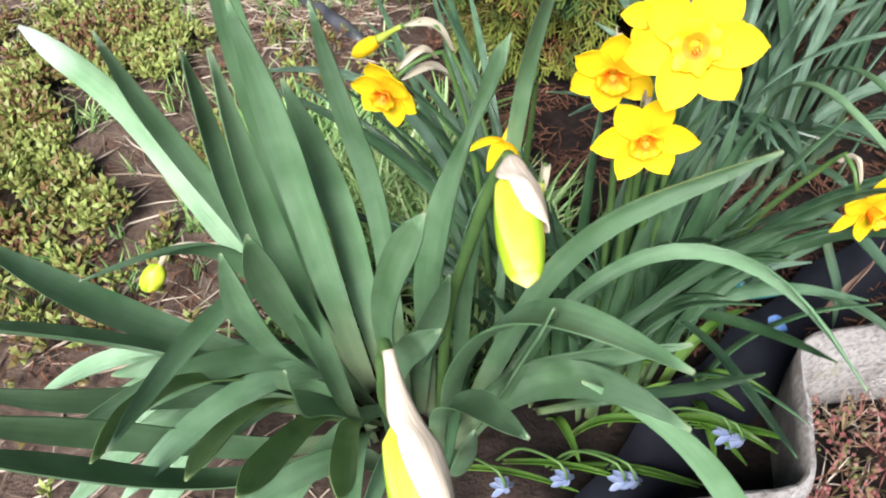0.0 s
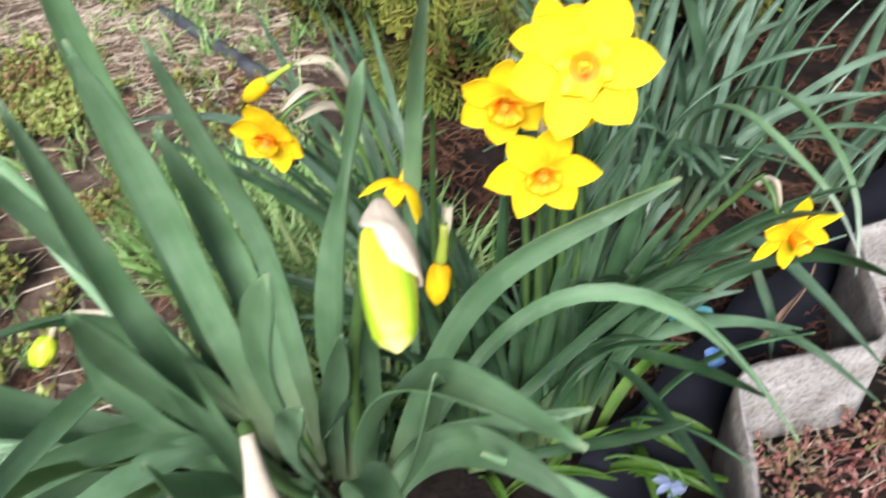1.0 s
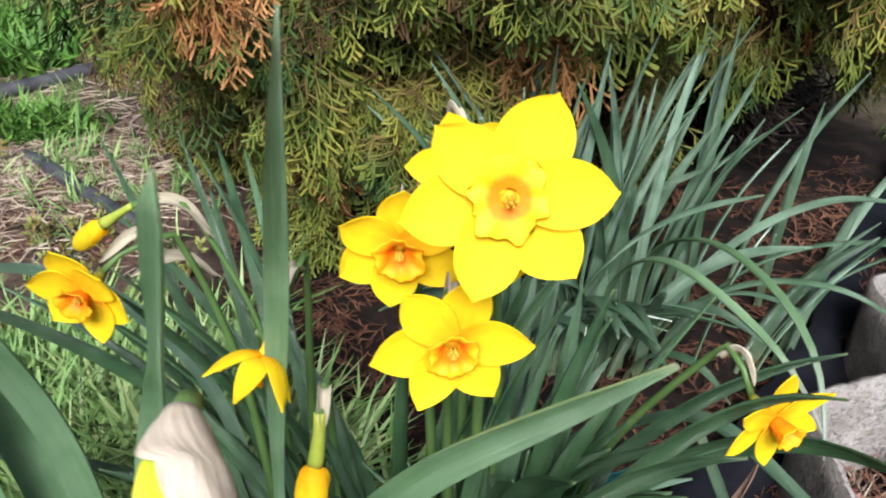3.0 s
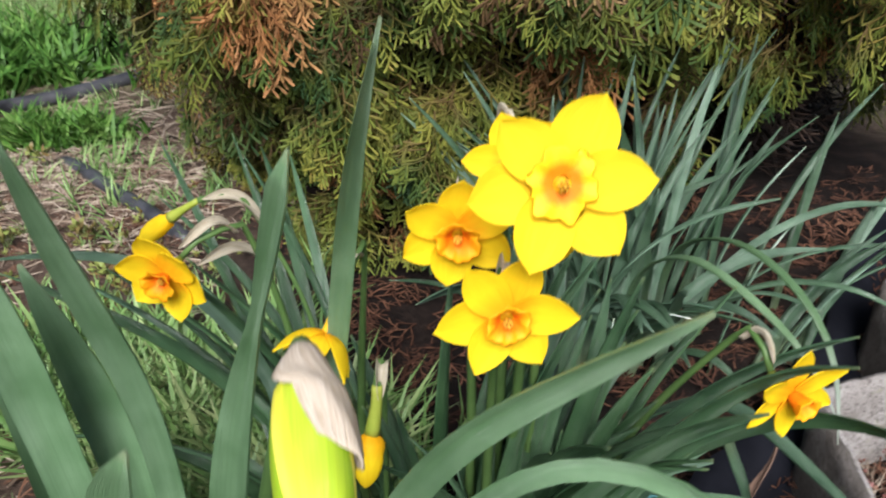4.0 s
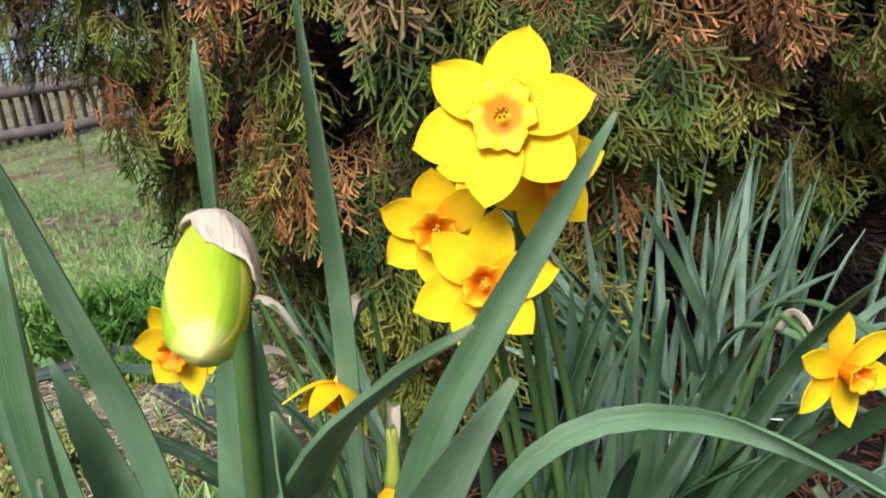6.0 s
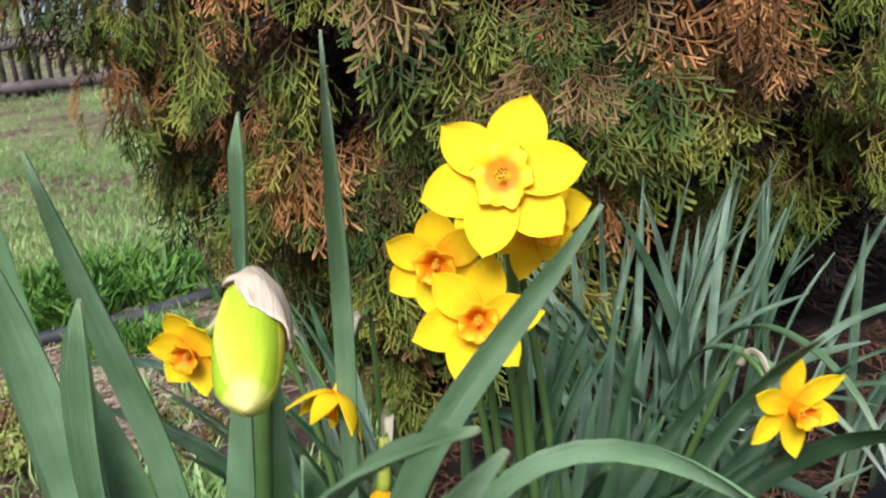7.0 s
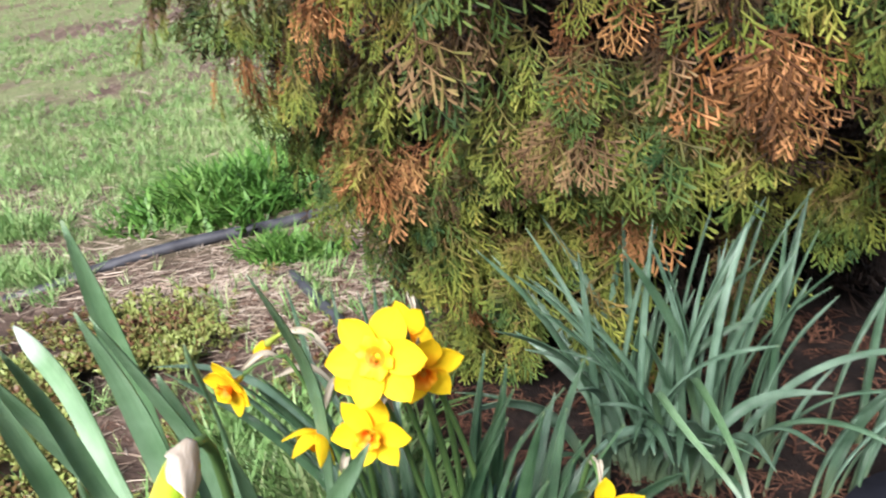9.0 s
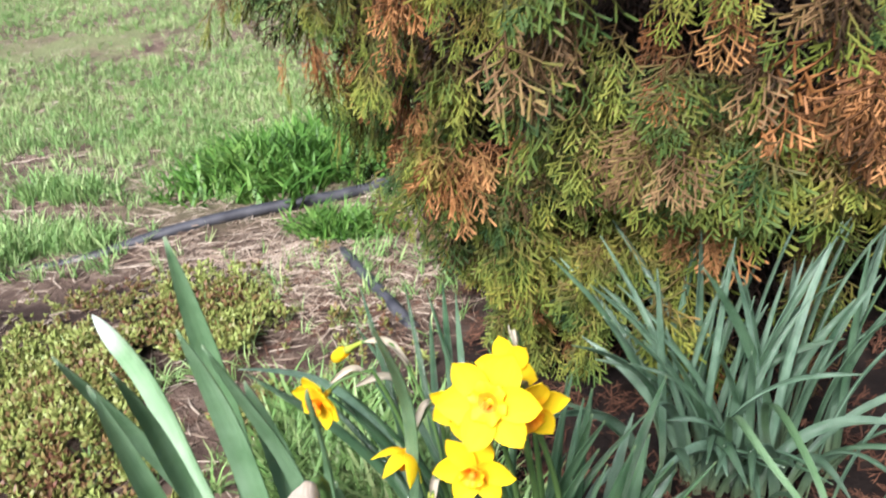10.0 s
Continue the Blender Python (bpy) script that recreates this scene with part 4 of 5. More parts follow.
# ---- the flowering daffodils behind it ----
flower_plant = thing("daffodil_plant", "daffodil clump with a bunch of five open yellow flowers", "daffodil", "daffodil clumps")
daffodil(flower_plant, (0.114, 0.275, 0.347), (-0.15, -0.94, 0.30), 0.0262, 1, [(0.13, 0.375, -0.01), (0.127, 0.36, 0.16), (0.120, 0.318, 0.33), (0.119, 0.306, 0.345)], -20, 0.05, slim=0.68, cup=0.42, cup_depth=0.06, blunt=2.4, frill=0.09)
daffodil(flower_plant, (0.101, 0.283, 0.294), (-0.10, -0.99, 0.06), 0.0222, 2, [(0.115, 0.365, -0.01), (0.112, 0.35, 0.15), (0.105, 0.314, 0.28), (0.104, 0.306, 0.298)], -22, 0.08, cup=0.34, cup_depth=0.26, slim=0.66, deep=True, blunt=1.9)
daffodil(flower_plant, (0.0895, 0.318, 0.3085), (-0.12, -0.98, -0.08), 0.0210, 3, [(0.11, 0.385, -0.01), (0.108, 0.375, 0.18), (0.098, 0.35, 0.29), (0.094, 0.343, 0.312)], -5, 0.12, cup=0.40, cup_depth=0.30, slim=0.72, deep=True, blunt=2.3)
daffodil(flower_plant, (0.1145, 0.334, 0.328), (-0.30, -0.92, 0.22), 0.0188, 4, [(0.125, 0.39, -0.01), (0.124, 0.378, 0.2), (0.118, 0.368, 0.32), (0.113, 0.355, 0.338)], 25, 0.12, cup=0.36, cup_depth=0.40, deep=True)
daffodil(flower_plant, (0.130, 0.300, 0.3245), (0.35, -0.90, -0.16), 0.0225, 5, [(0.14, 0.38, -0.01), (0.139, 0.37, 0.18), (0.126, 0.335, 0.30), (0.124, 0.326, 0.32)], 40, 0.08, cup=0.34, cup_depth=0.36, slim=0.70, deep=True, blunt=1.8)

side_plant = thing("daffodil_plant", "slender daffodil clump with small nodding yellow flowers and a bud", "daffodil", "daffodil clumps")
daffodil(side_plant, (-0.030, 0.374, 0.266), (-0.40, -0.88, -0.16), 0.0200, 6, [(0.03, 0.42, -0.01), (0.02, 0.42, 0.17), (0.004, 0.404, 0.268), (-0.008, 0.394, 0.276)], 12, 0.20, 0.40, 0.34, 0.84, deep=True, blunt=2.0)
daffodil(side_plant, (0.037, 0.352, 0.243), (-0.45, -0.42, -0.78), 0.0180, 7, [(0.05, 0.40, -0.01), (0.052, 0.398, 0.16), (0.057, 0.375, 0.270), (0.052, 0.364, 0.272)], 30, 0.85, 0.28, 0.55, 0.55, deep=True, blunt=2.0)
bud = part("bud", bud_shape((-0.0441, 0.4694, 0.2467), (-0.0683, 0.4896, 0.2223), 0.0056, 3, 16, 16, 0.4, 0.6), PETAL, side_plant, "closed pointed yellow bud")
part("tube", tube([(-0.0276, 0.4635, 0.2586), (-0.036, 0.4662, 0.2528), (-0.0446, 0.4698, 0.2462)], [0.0017, 0.0021, 0.0036], 8, 10), FLOWER_TUBE_GREEN, bud, "yellow-green flower tube")
part("stem", tube([(0.04, 0.44, -0.01), (0.03, 0.455, 0.16), (0.0070, 0.4700, 0.2300), (-0.0070, 0.4660, 0.2590), (-0.0276, 0.4635, 0.2586)], [0.0028, 0.0022, 0.0015, 0.0014, 0.0018], 24), STEM, side_plant)
part("spathe", strap([(0.0060, 0.4680, 0.2350), (-0.0020, 0.4660, 0.2530), (-0.0110, 0.4640, 0.2620), (-0.0250, 0.4620, 0.2600)], 0.0062, None, 70, 14, 0.9, 0.0005, 0.4), DRY_SPATHE, side_plant, "dry papery cream spathe")
part("spathe", strap([(0.0070, 0.4620, 0.2130), (-0.0040, 0.4560, 0.2300), (-0.0150, 0.4460, 0.2380), (-0.0280, 0.4350, 0.2350)], 0.0062, None, 80, 14, 0.9, 0.0005, 0.4), DRY_SPATHE, side_plant, "dry papery cream spathe")
bud = part("bud", bud_shape((0.0545, 0.3285, 0.207), (0.050, 0.320, 0.181), 0.0068, 3, 20, 30, 0.9, 0.52), PETAL_DEEP, side_plant, "half-open nodding yellow bud")
part("tube", tube([(0.058, 0.333, 0.228), (0.0570, 0.331, 0.218), (0.0545, 0.3285, 0.205)], [0.0024, 0.0027, 0.0036], 8, 10), FLOWER_TUBE_GREEN, bud, "yellow-green flower tube")
part("stem", tube([(0.06, 0.37, -0.01), (0.062, 0.365, 0.15), (0.0615, 0.348, 0.226), (0.0600, 0.339, 0.234), (0.058, 0.333, 0.227)], [0.0026, 0.0022, 0.0017, 0.0016, 0.0022], 24), STEM, side_plant)
part("spathe", strap([(0.0610, 0.346, 0.228), (0.0600, 0.337, 0.237), (0.0585, 0.3325, 0.228), (0.058, 0.3300, 0.219)], 0.0055, None, 60, 14, 0.9, 0.0005, 0.5), DRY_SPATHE, side_plant, "dry papery brown spathe")

for kinked in (((0.115, 0.39, -0.01), (0.133, 0.37, 0.051), (0.148, 0.37, 0.086), (0.156, 0.37, 0.130), (0.159, 0.369, 0.131), (0.166, 0.366, 0.107), (0.18, 0.362, 0.073)),
               ((0.206, 0.41, 0.119), (0.208, 0.403, 0.078), (0.212, 0.40, 0.037), (0.218, 0.40, -0.01)),
               ((0.261, 0.39, 0.131), (0.272, 0.384, 0.104), (0.285, 0.38, 0.072), (0.292, 0.38, 0.03))):
    leaf(flower_plant, LEAF_NARROW, 0.0075, *kinked, turn=10, twist=25, blunt=0.6)

leaf(flower_plant, LEAF_NARROW, 0.0095, (0.20, 0.46, -0.01), (0.235, 0.43, 0.10), (0.262, 0.385, 0.148), (0.273, 0.357, 0.146), (0.285, 0.312, 0.145), (0.294, 0.282, 0.140), face=(0, -0.3, 0.95))
leaf(flower_plant, LEAF_NARROW, 0.0075, (0.20, 0.46, -0.01), (0.225, 0.44, 0.03), (0.2505, 0.4124, 0.0464), (0.2643, 0.3454, 0.106), (0.285, 0.31, 0.112), (0.302, 0.28, 0.107), face=(0, -0.3, 0.95))

edge_plant = thing("daffodil_plant", "slender daffodil with one small nodding yellow flower by the plastic edging", "daffodil", "daffodil clumps")
daffodil(edge_plant, (0.2255, 0.2925, 0.236), (0.20, -0.94, -0.10), 0.0212, 8, [(0.19, 0.41, -0.01), (0.198, 0.38, 0.13), (0.216, 0.328, 0.240), (0.221, 0.317, 0.246)], 5, 0.10, 0.27, 0.42, 0.50, deep=True, blunt=2.0)


def fan(plant, material, count, centre, spread, length, width, lean, headings, seed, droop=(0.05, 0.35)):
    """Leaves that rise from a patch of ground and lean outwards, some bowing over."""
    g = random.Random(seed)
    for _ in range(count):
        a = g.uniform(0, 6.283)
        q = math.sqrt(g.random())
        x, y = centre[0] + math.cos(a) * spread[0] * q, centre[1] + math.sin(a) * spread[1] * q
        head = radians(g.uniform(*headings))
        tilt = radians(g.uniform(*lean))
        L, bow = g.uniform(*length), g.uniform(*droop)
        o = np.array((math.cos(head), math.sin(head), 0))
        pts = [np.array((x, y, lift(x, y) - 0.01))]
        ang = tilt * 0.35
        for i in range(5):
            pts.append(pts[-1] + (o * math.sin(ang) + np.array((0, 0, math.cos(ang)))) * L / 5)
            ang += tilt * 0.26 + bow * (i / 4) ** 1.5
        leaf(plant, material, g.uniform(*width), *pts, turn=math.degrees(head) + 90 + g.uniform(-50, 50), twist=g.uniform(-60, 60))


fan(flower_plant, LEAF_DEEP, 34, (0.13, 0.385), (0.05, 0.035), (0.20, 0.29), (0.009, 0.012), (2, 28), (-100, 80), 21)
fan(flower_plant, LEAF_DEEP, 4, (0.15, 0.36), (0.05, 0.03), (0.14, 0.22), (0.007, 0.010), (20, 55), (-60, 20), 22)
fan(flower_plant, LEAF_DEEP, 20, (0.105, 0.350), (0.05, 0.025), (0.15, 0.24), (0.009, 0.012), (0, 24), (40, 250), 31)
fan(flower_plant, LEAF_NARROW, 16, (0.150, 0.405), (0.05, 0.03), (0.14, 0.23), (0.009, 0.013), (12, 42), (-70, 70), 33)
fan(side_plant, LEAF_DEEP, 17, (0.05, 0.44), (0.035, 0.03), (0.24, 0.33), (0.006, 0.009), (22, 52), (95, 200), 23, (0.0, 0.12))
fan(side_plant, LEAF_DEEP, 14, (0.04, 0.41), (0.05, 0.03), (0.14, 0.24), (0.007, 0.012), (10, 70), (90, 300), 24)
leaf(side_plant, LEAF_NARROW, 0.008, (0.02, 0.44, -0.01), (0.0, 0.45, 0.14), (-0.045, 0.442, 0.228), (-0.09, 0.437, 0.246), (-0.127, 0.434, 0.247), face=(0, -0.7, 0.7))

back_plant = thing("daffodil_plant", "tall narrow-leaved daffodil clump without flowers, below the thuja", "daffodil", "daffodil clumps")
fan(back_plant, LEAF_NARROW, 30, (0.27, 0.66), (0.07, 0.05), (0.20, 0.31), (0.007, 0.011), (3, 26), (-160, 60), 25, (0.0, 0.1))
fan(back_plant, LEAF_NARROW, 22, (0.25, 0.65), (0.06, 0.05), (0.21, 0.31), (0.007, 0.011), (25, 50), (140, 235), 26, (0.0, 0.12))
fan(back_plant, LEAF_NARROW, 12, (0.32, 0.66), (0.08, 0.05), (0.22, 0.32), (0.007, 0.012), (10, 40), (-60, 40), 27, (0.05, 0.3))
fan(back_plant, LEAF_NARROW, 22, (0.28, 0.62), (0.08, 0.03), (0.16, 0.25), (0.007, 0.012), (30, 60), (-130, -30), 28, (0.15, 0.5))
fan(back_plant, LEAF_NARROW, 3, (0.36, 0.63), (0.05, 0.03), (0.28, 0.34), (0.006, 0.008), (40, 60), (-70, 0), 29, (0.45, 0.7))
leaf(back_plant, LEAF_PALE, 0.0065, (0.29, 0.62, -0.01), (0.27, 0.55, 0.13), (0.268, 0.47, 0.195), (0.282, 0.418, 0.194), (0.314, 0.400, 0.165), (0.332, 0.38, 0.125), face=(0, -0.5, 0.85))
leaf(back_plant, LEAF_PALE, 0.0065, (0.33, 0.63, -0.01), (0.30, 0.56, 0.14), (0.296, 0.47, 0.205), (0.306, 0.414, 0.203), (0.317, 0.392, 0.188), (0.321, 0.373, 0.153), (0.322, 0.366, 0.125), face=(0, -0.5, 0.85))
fan(back_plant, LEAF_NARROW, 9, (0.42, 0.69), (0.08, 0.05), (0.22, 0.33), (0.007, 0.010), (3, 24), (-60, 80), 30, (0.0, 0.1))

fan(back_plant, LEAF_NARROW, 8, (0.42, 0.60), (0.05, 0.03), (0.18, 0.28), (0.007, 0.011), (15, 42), (-70, 30), 32, (0.0, 0.25))


# ---- the border: corrugated fibre-cement sheet on edge, and a black plastic strip ----
def bay(s):
    """How far the sheet swings out: even bays with nearly straight flanks."""
    q = ((s - 0.006) / 0.186) % 1.0
    return -0.003 - 0.028 * math.asin(0.93 * math.cos(2 * math.pi * q)) / math.asin(0.93)


def wavy_sheet(s0, s1, rise):
    """A length of corrugated sheet set upright along the bed: thin, with a worn, crumbly rim."""
    u, out = np.array((0.732, 0.681, 0)), np.array((0.68, -0.733, 0))
    start = np.array((0.245, 0.330, 0)) + out * 0.029
    n, rows = int((s1 - s0) / 0.006), 9
    loops, uvs = [], []
    for i in range(n + 1):
        s = s0 + (s1 - s0) * i / n
        p = start + u * s + out * bay(s)
        d = unit(u * 0.002 + out * (bay(s + 0.001) - bay(s - 0.001)))
        nrm = np.array((d[1], -d[0], 0))
        top = 0.073 + rise * s + 0.005 * noise.noise((s * 16, 1, 0)) + 0.0025 * noise.noise((s * 90, 2, 0))
        ring = []
        for side in (-1, 1):
            for k in range(rows) if side < 0 else range(rows - 1, -1, -1):
                z = -0.11 + (top + 0.11) * (k / (rows - 1)) ** 0.7
                w = 0.0042 * side * (0.55 if k == rows - 1 else 1.0)
                g = 0.0012 * noise.noise((s * 60, z * 60, side))
                ring.append(p + nrm * (w + g) + np.array((0, 0, z - (0.0015 if k == rows - 1 else 0))))
        loops.append(np.array(ring))
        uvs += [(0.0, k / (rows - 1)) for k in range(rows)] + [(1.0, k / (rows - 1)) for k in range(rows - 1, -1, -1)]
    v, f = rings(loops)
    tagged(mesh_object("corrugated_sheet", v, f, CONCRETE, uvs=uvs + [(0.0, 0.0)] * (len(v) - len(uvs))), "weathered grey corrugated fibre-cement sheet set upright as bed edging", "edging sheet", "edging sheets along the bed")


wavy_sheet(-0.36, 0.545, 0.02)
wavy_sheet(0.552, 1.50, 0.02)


def plastic_strip():
    """A flat band of black plastic that slopes from the bed down to the sheet."""
    run = spline([(-0.06, 0.06, 0), (0.14, 0.275, 0), (0.213, 0.341, 0), (0.30, 0.430, 0), (0.425, 0.512, 0), (0.632, 0.726, 0), (1.0, 1.06, 0)], 70)
    side = np.array((-0.69, 0.72, 0))
    loops = []
    for i, q in enumerate(run):
        w = 0.004 * math.sin(i * 0.45) + 0.0025 * math.sin(i * 1.3)
        a, b = q + side * (0.026 + w) + (0, 0, 0.022 + w), q - side * (0.024 - w * 0.5) + (0, 0, -0.012)
        m = 0.5 * (a + b) + (0, 0, 0.003 + 0.5 * w)
        loops.append(np.array([a + (0, 0, -0.03) + side * 0.006, a, m, b, b + (0, 0, -0.004), m - (0, 0, 0.004), a - (0, 0, 0.004) - side * 0.002]))
    v, f = rings(loops)
    tagged(mesh_object("plastic_edging", v, f, BLACK_PLASTIC), "black plastic lawn edging strip sloping beside the corrugated sheet", "edging")


plastic_strip()


# ---- hoses, fence ----
def hose(points, r, label):
    v, f, uv = tube([(x, y, lift(x, y) + r * 0.8 + dz) for x, y, dz in points], [r, r], 40, 12)
    tagged(mesh_object("hose", v, f, HOSE), label, "hose")


hose([(-0.20, 1.62, 0.0), (-0.41, 1.46, 0.0), (-0.60, 1.335, 0.0), (-0.74, 1.235, -0.006), (-0.86, 1.15, -0.014), (-1.1, 1.02, -0.03)], 0.013, "dusty black irrigation hose lying on the ground by the turf")
hose([(-0.13, 0.925, -0.012), (-0.15, 0.945, -0.004), (-0.18, 0.98, 0.0), (-0.25, 1.07, 0.0), (-0.31, 1.15, -0.006), (-0.36, 1.22, -0.02)], 0.010, "short dusty grey hose lying on the soil beside the thuja")


def fence():
    post_gap, gap, high = 2.0, 0.085, 1.1
    f = thing("fence", "old dark grey wooden picket fence at the end of the garden", "fence")
    x0, y0, d = -6.2, 5.6, unit((1.0, 0.30, 0))

    def box(name, c, w, t, z0, z1):
        s = np.array((-d[1], d[0], 0))
        v = [np.array(c) + d * a * w / 2 + s * b * t / 2 + np.array((0, 0, z)) for z in (z0, z1) for a, b in ((-1, -1), (1, -1), (1, 1), (-1, 1))]
        v[4:] = [q + np.array((0, 0, random.uniform(-0.01, 0.01))) for q in v[4:]]
        part(name, (v, [(0, 3, 2, 1), (4, 5, 6, 7), (0, 1, 5, 4), (1, 2, 6, 5), (2, 3, 7, 6), (3, 0, 4, 7)], None), WOOD, f)

    n = 86
    for i in range(n):
        p = np.array((x0, y0, 0)) + d * gap * i
        g = lift(p[0], p[1])
        box("picket", (p[0] + random.uniform(-0.004, 0.004), p[1], 0), 0.036, 0.016, g + 0.03, g + high)
    mid = np.array((x0, y0, 0)) + d * gap * n / 2
    g = lift(mid[0], mid[1])
    s = np.array((d[1], -d[0], 0))
    for z in (0.10, 0.42, 0.85):
        box("rail", mid + s * 0.03, gap * n, 0.04, g + z - 0.045, g + z + 0.045)
    for i in range(5):
        p = np.array((x0, y0, 0)) + d * gap * n / 4 * i - s * 0.06
        box("post", p, 0.08, 0.08, lift(p[0], p[1]) - 0.1, lift(p[0], p[1]) + high + 0.05)


fence()


# ---- small ground cover ----
def blade_shape(n, g, spread, bend, wide=0.03):
    """A tuft of n grass blades, one high."""
    pieces = []
    for _ in range(n):
        a = g.uniform(0, 6.283)
        o = np.array((math.cos(a), math.sin(a), 0))
        s = np.array((-o[1], o[0], 0))
        base = np.array((g.uniform(-1, 1), g.uniform(-1, 1), 0)) * spread
        h, b, w = g.uniform(0.5, 1.0), g.uniform(*bend), wide * g.uniform(0.7, 1.3)
        p1, p2 = base + (0, 0, h * 0.55) + o * b * 0.3, base + (0, 0, h) + o * b
        pieces.append((np.array([base - s * w, base + s * w, p1 + s * w * 0.8, p1 - s * w * 0.8, p2, base + o * w, p1 + o * w * 0.7]),
                       [(0, 1, 2, 3), (3, 2, 4), (1, 5, 6, 2), (5, 0, 3, 6), (2, 6, 4), (6, 3, 4)]))
    return joined(pieces)


def strewn(name, shapes, count, where, size, material, label, category, seed, tilt=0.0, up=0.0, heap=0.0):
    g = random.Random(seed)
    places = []
    while len(places) < count:
        x, y = where(g)
        if x is None:
            continue
        a = g.uniform(0, 6.283)
        m = np.array(Euler((g.uniform(-tilt, tilt), g.uniform(-tilt, tilt), a)).to_matrix())
        places.append((g.randrange(len(shapes)), m, g.uniform(*size), np.array((x, y, lift(x, y) + up + (heap * max(0.0, noise.noise((x * 13, y * 13, 6.0)) + 0.3) if heap else 0.0)))))
    v, f = scatter(shapes, places)
    return tagged(mesh_object(name, v, f, material, smooth=False), label, category, kind="stuff")


def patch(cx, cy, sx, sy, rag=0.35):
    def pick(g):
        x, y = cx + g.gauss(0, 0.55) * sx, cy + g.gauss(0, 0.55) * sy
        if noise.noise((x * 5, y * 5, 2.0)) + 0.5 * noise.noise((x * 19, y * 19, 5.0)) < -rag or y < 0.2:
            return None, None
        return x, y
    return pick


g = random.Random(5)
TUFTS = [blade_shape(7, g, 0.18, (0.25, 1.0)) for _ in range(6)]
LEAFY = [blade_shape(9, g, 0.35, (0.4, 1.3), 0.075) for _ in range(5)]
FINE = [blade_shape(14, g, 0.10, (0.3, 0.9)) for _ in range(4)]


def lawn(g):
    """Turf in bands: strawy soil by the hose, a lush band, bare strips, then pale grass again."""
    y = 1.4 + 5.4 * g.random() ** 1.6
    x = g.uniform(-0.7 * y - 0.9, 0.25 - 0.25 * y)
    edge = y + 0.22 * noise.noise((x * 1.3, y * 1.3, 7.0)) + 0.12 * noise.noise((x * 5, y * 5, 1.0))
    if x < -1.55 - 0.1 * noise.noise((y * 3, x * 2, 1.0)) and 2.62 < edge < 3.05 and g.random() < 0.93:
        return None, None
    if g.random() > np.interp(edge, (1.4, 1.70, 1.85, 2.60, 2.8, 2.95, 3.1, 3.9, 4.25, 5.6, 5.9), (0.06, 0.12, 1.0, 1.0, 0.45, 0.45, 0.9, 0.85, 0.12, 0.12, 0.7)):
        return None, None
    return x, y


strewn("lawn_grass", TUFTS, 11500, lawn, (0.016, 0.042), GRASS, "patchy fresh green lawn grass", "grass", 51, 0.2)
strewn("lawn_grass", TUFTS, 500, lambda g: ((lambda y: (g.uniform(-0.75 * y - 0.6, 0.1 - 0.22 * y), y))(2.2 + 4.0 * g.random())), (0.02, 0.045), GRASS, "thin grass on the far, strawy part of the lawn", "grass", 59, 0.3)
strewn("grass_tufts", LEAFY, 620, patch(-0.62, 1.62, 0.19, 0.15, 0.9), (0.035, 0.085), WEED, "lush green weed and grass tuft beside the hose", "grass", 52, 0.3)
strewn("grass_tufts", LEAFY, 130, patch(-0.36, 1.27, 0.07, 0.04, 0.9), (0.025, 0.055), WEED, "small green weed tuft beside the hose", "grass", 53, 0.3)
strewn("fine_grass", FINE, 230, patch(-0.13, 0.58, 0.11, 0.13), (0.05, 0.09), GRASS, "fine green grass between the daffodil clumps", "grass", 54, 0.3)
strewn("fine_grass", FINE, 190, patch(-0.02, 0.50, 0.09, 0.10), (0.05, 0.09), GRASS, "fine green grass between the daffodil clumps", "grass", 55, 0.3)
strewn("grass_tufts", TUFTS, 120, patch(-1.14, 1.47, 0.13, 0.05, 0.9), (0.03, 0.07), GRASS, "small grass tuft on the bare strip", "grass", 65, 0.3)
strewn("grass_tufts", TUFTS, 420, patch(-1.02, 1.17, 0.20, 0.10, 0.6), (0.03, 0.06), GRASS, "thin grass at the edge of the bare soil", "grass", 56, 0.3)


strewn("weeds", TUFTS, 45, patch(-0.24, 1.10, 0.13, 0.11), (0.025, 0.05), GRASS, "small green weeds sprouting beside the thuja", "weeds", 64, 0.6)
strewn("weeds", TUFTS, 70, lambda g: (g.uniform(-0.65, -0.05), g.uniform(0.72, 1.25)), (0.02, 0.045), GRASS, "small green weeds sprouting in the strawy soil", "weeds", 57, 0.5)
strewn("weeds", TUFTS, 60, lambda g: (g.uniform(-0.45, -0.1), g.uniform(0.42, 0.75)), (0.02, 0.04), GRASS, "small green weeds sprouting in the strawy soil", "weeds", 58, 0.5)


def star(g, n=7):
    """A stonecrop shoot: small fat pointed leaves round a short stem, one across."""
    pieces = []
    for i in range(n):
        a, e = 2.4 * i + g.uniform(-0.3, 0.3), g.uniform(0.2, 1.2)
        d = np.array((math.cos(a) * math.cos(e), math.sin(a) * math.cos(e), math.sin(e)))
        m = frame_of(d)
        o = np.array((0, 0, 0.12 * i))
        belly = [o + d * 0.36 + 0.17 * (m[:, 0] * math.cos(q) + m[:, 1] * math.sin(q)) for q in (0, 2.1, 4.2)]
        pieces.append((np.array([o] + belly + [o + d * 0.72]), [(0, 2, 1), (0, 3, 2), (0, 1, 3), (4, 1, 2), (4, 2, 3), (4, 3, 1)]))
    return joined(pieces)


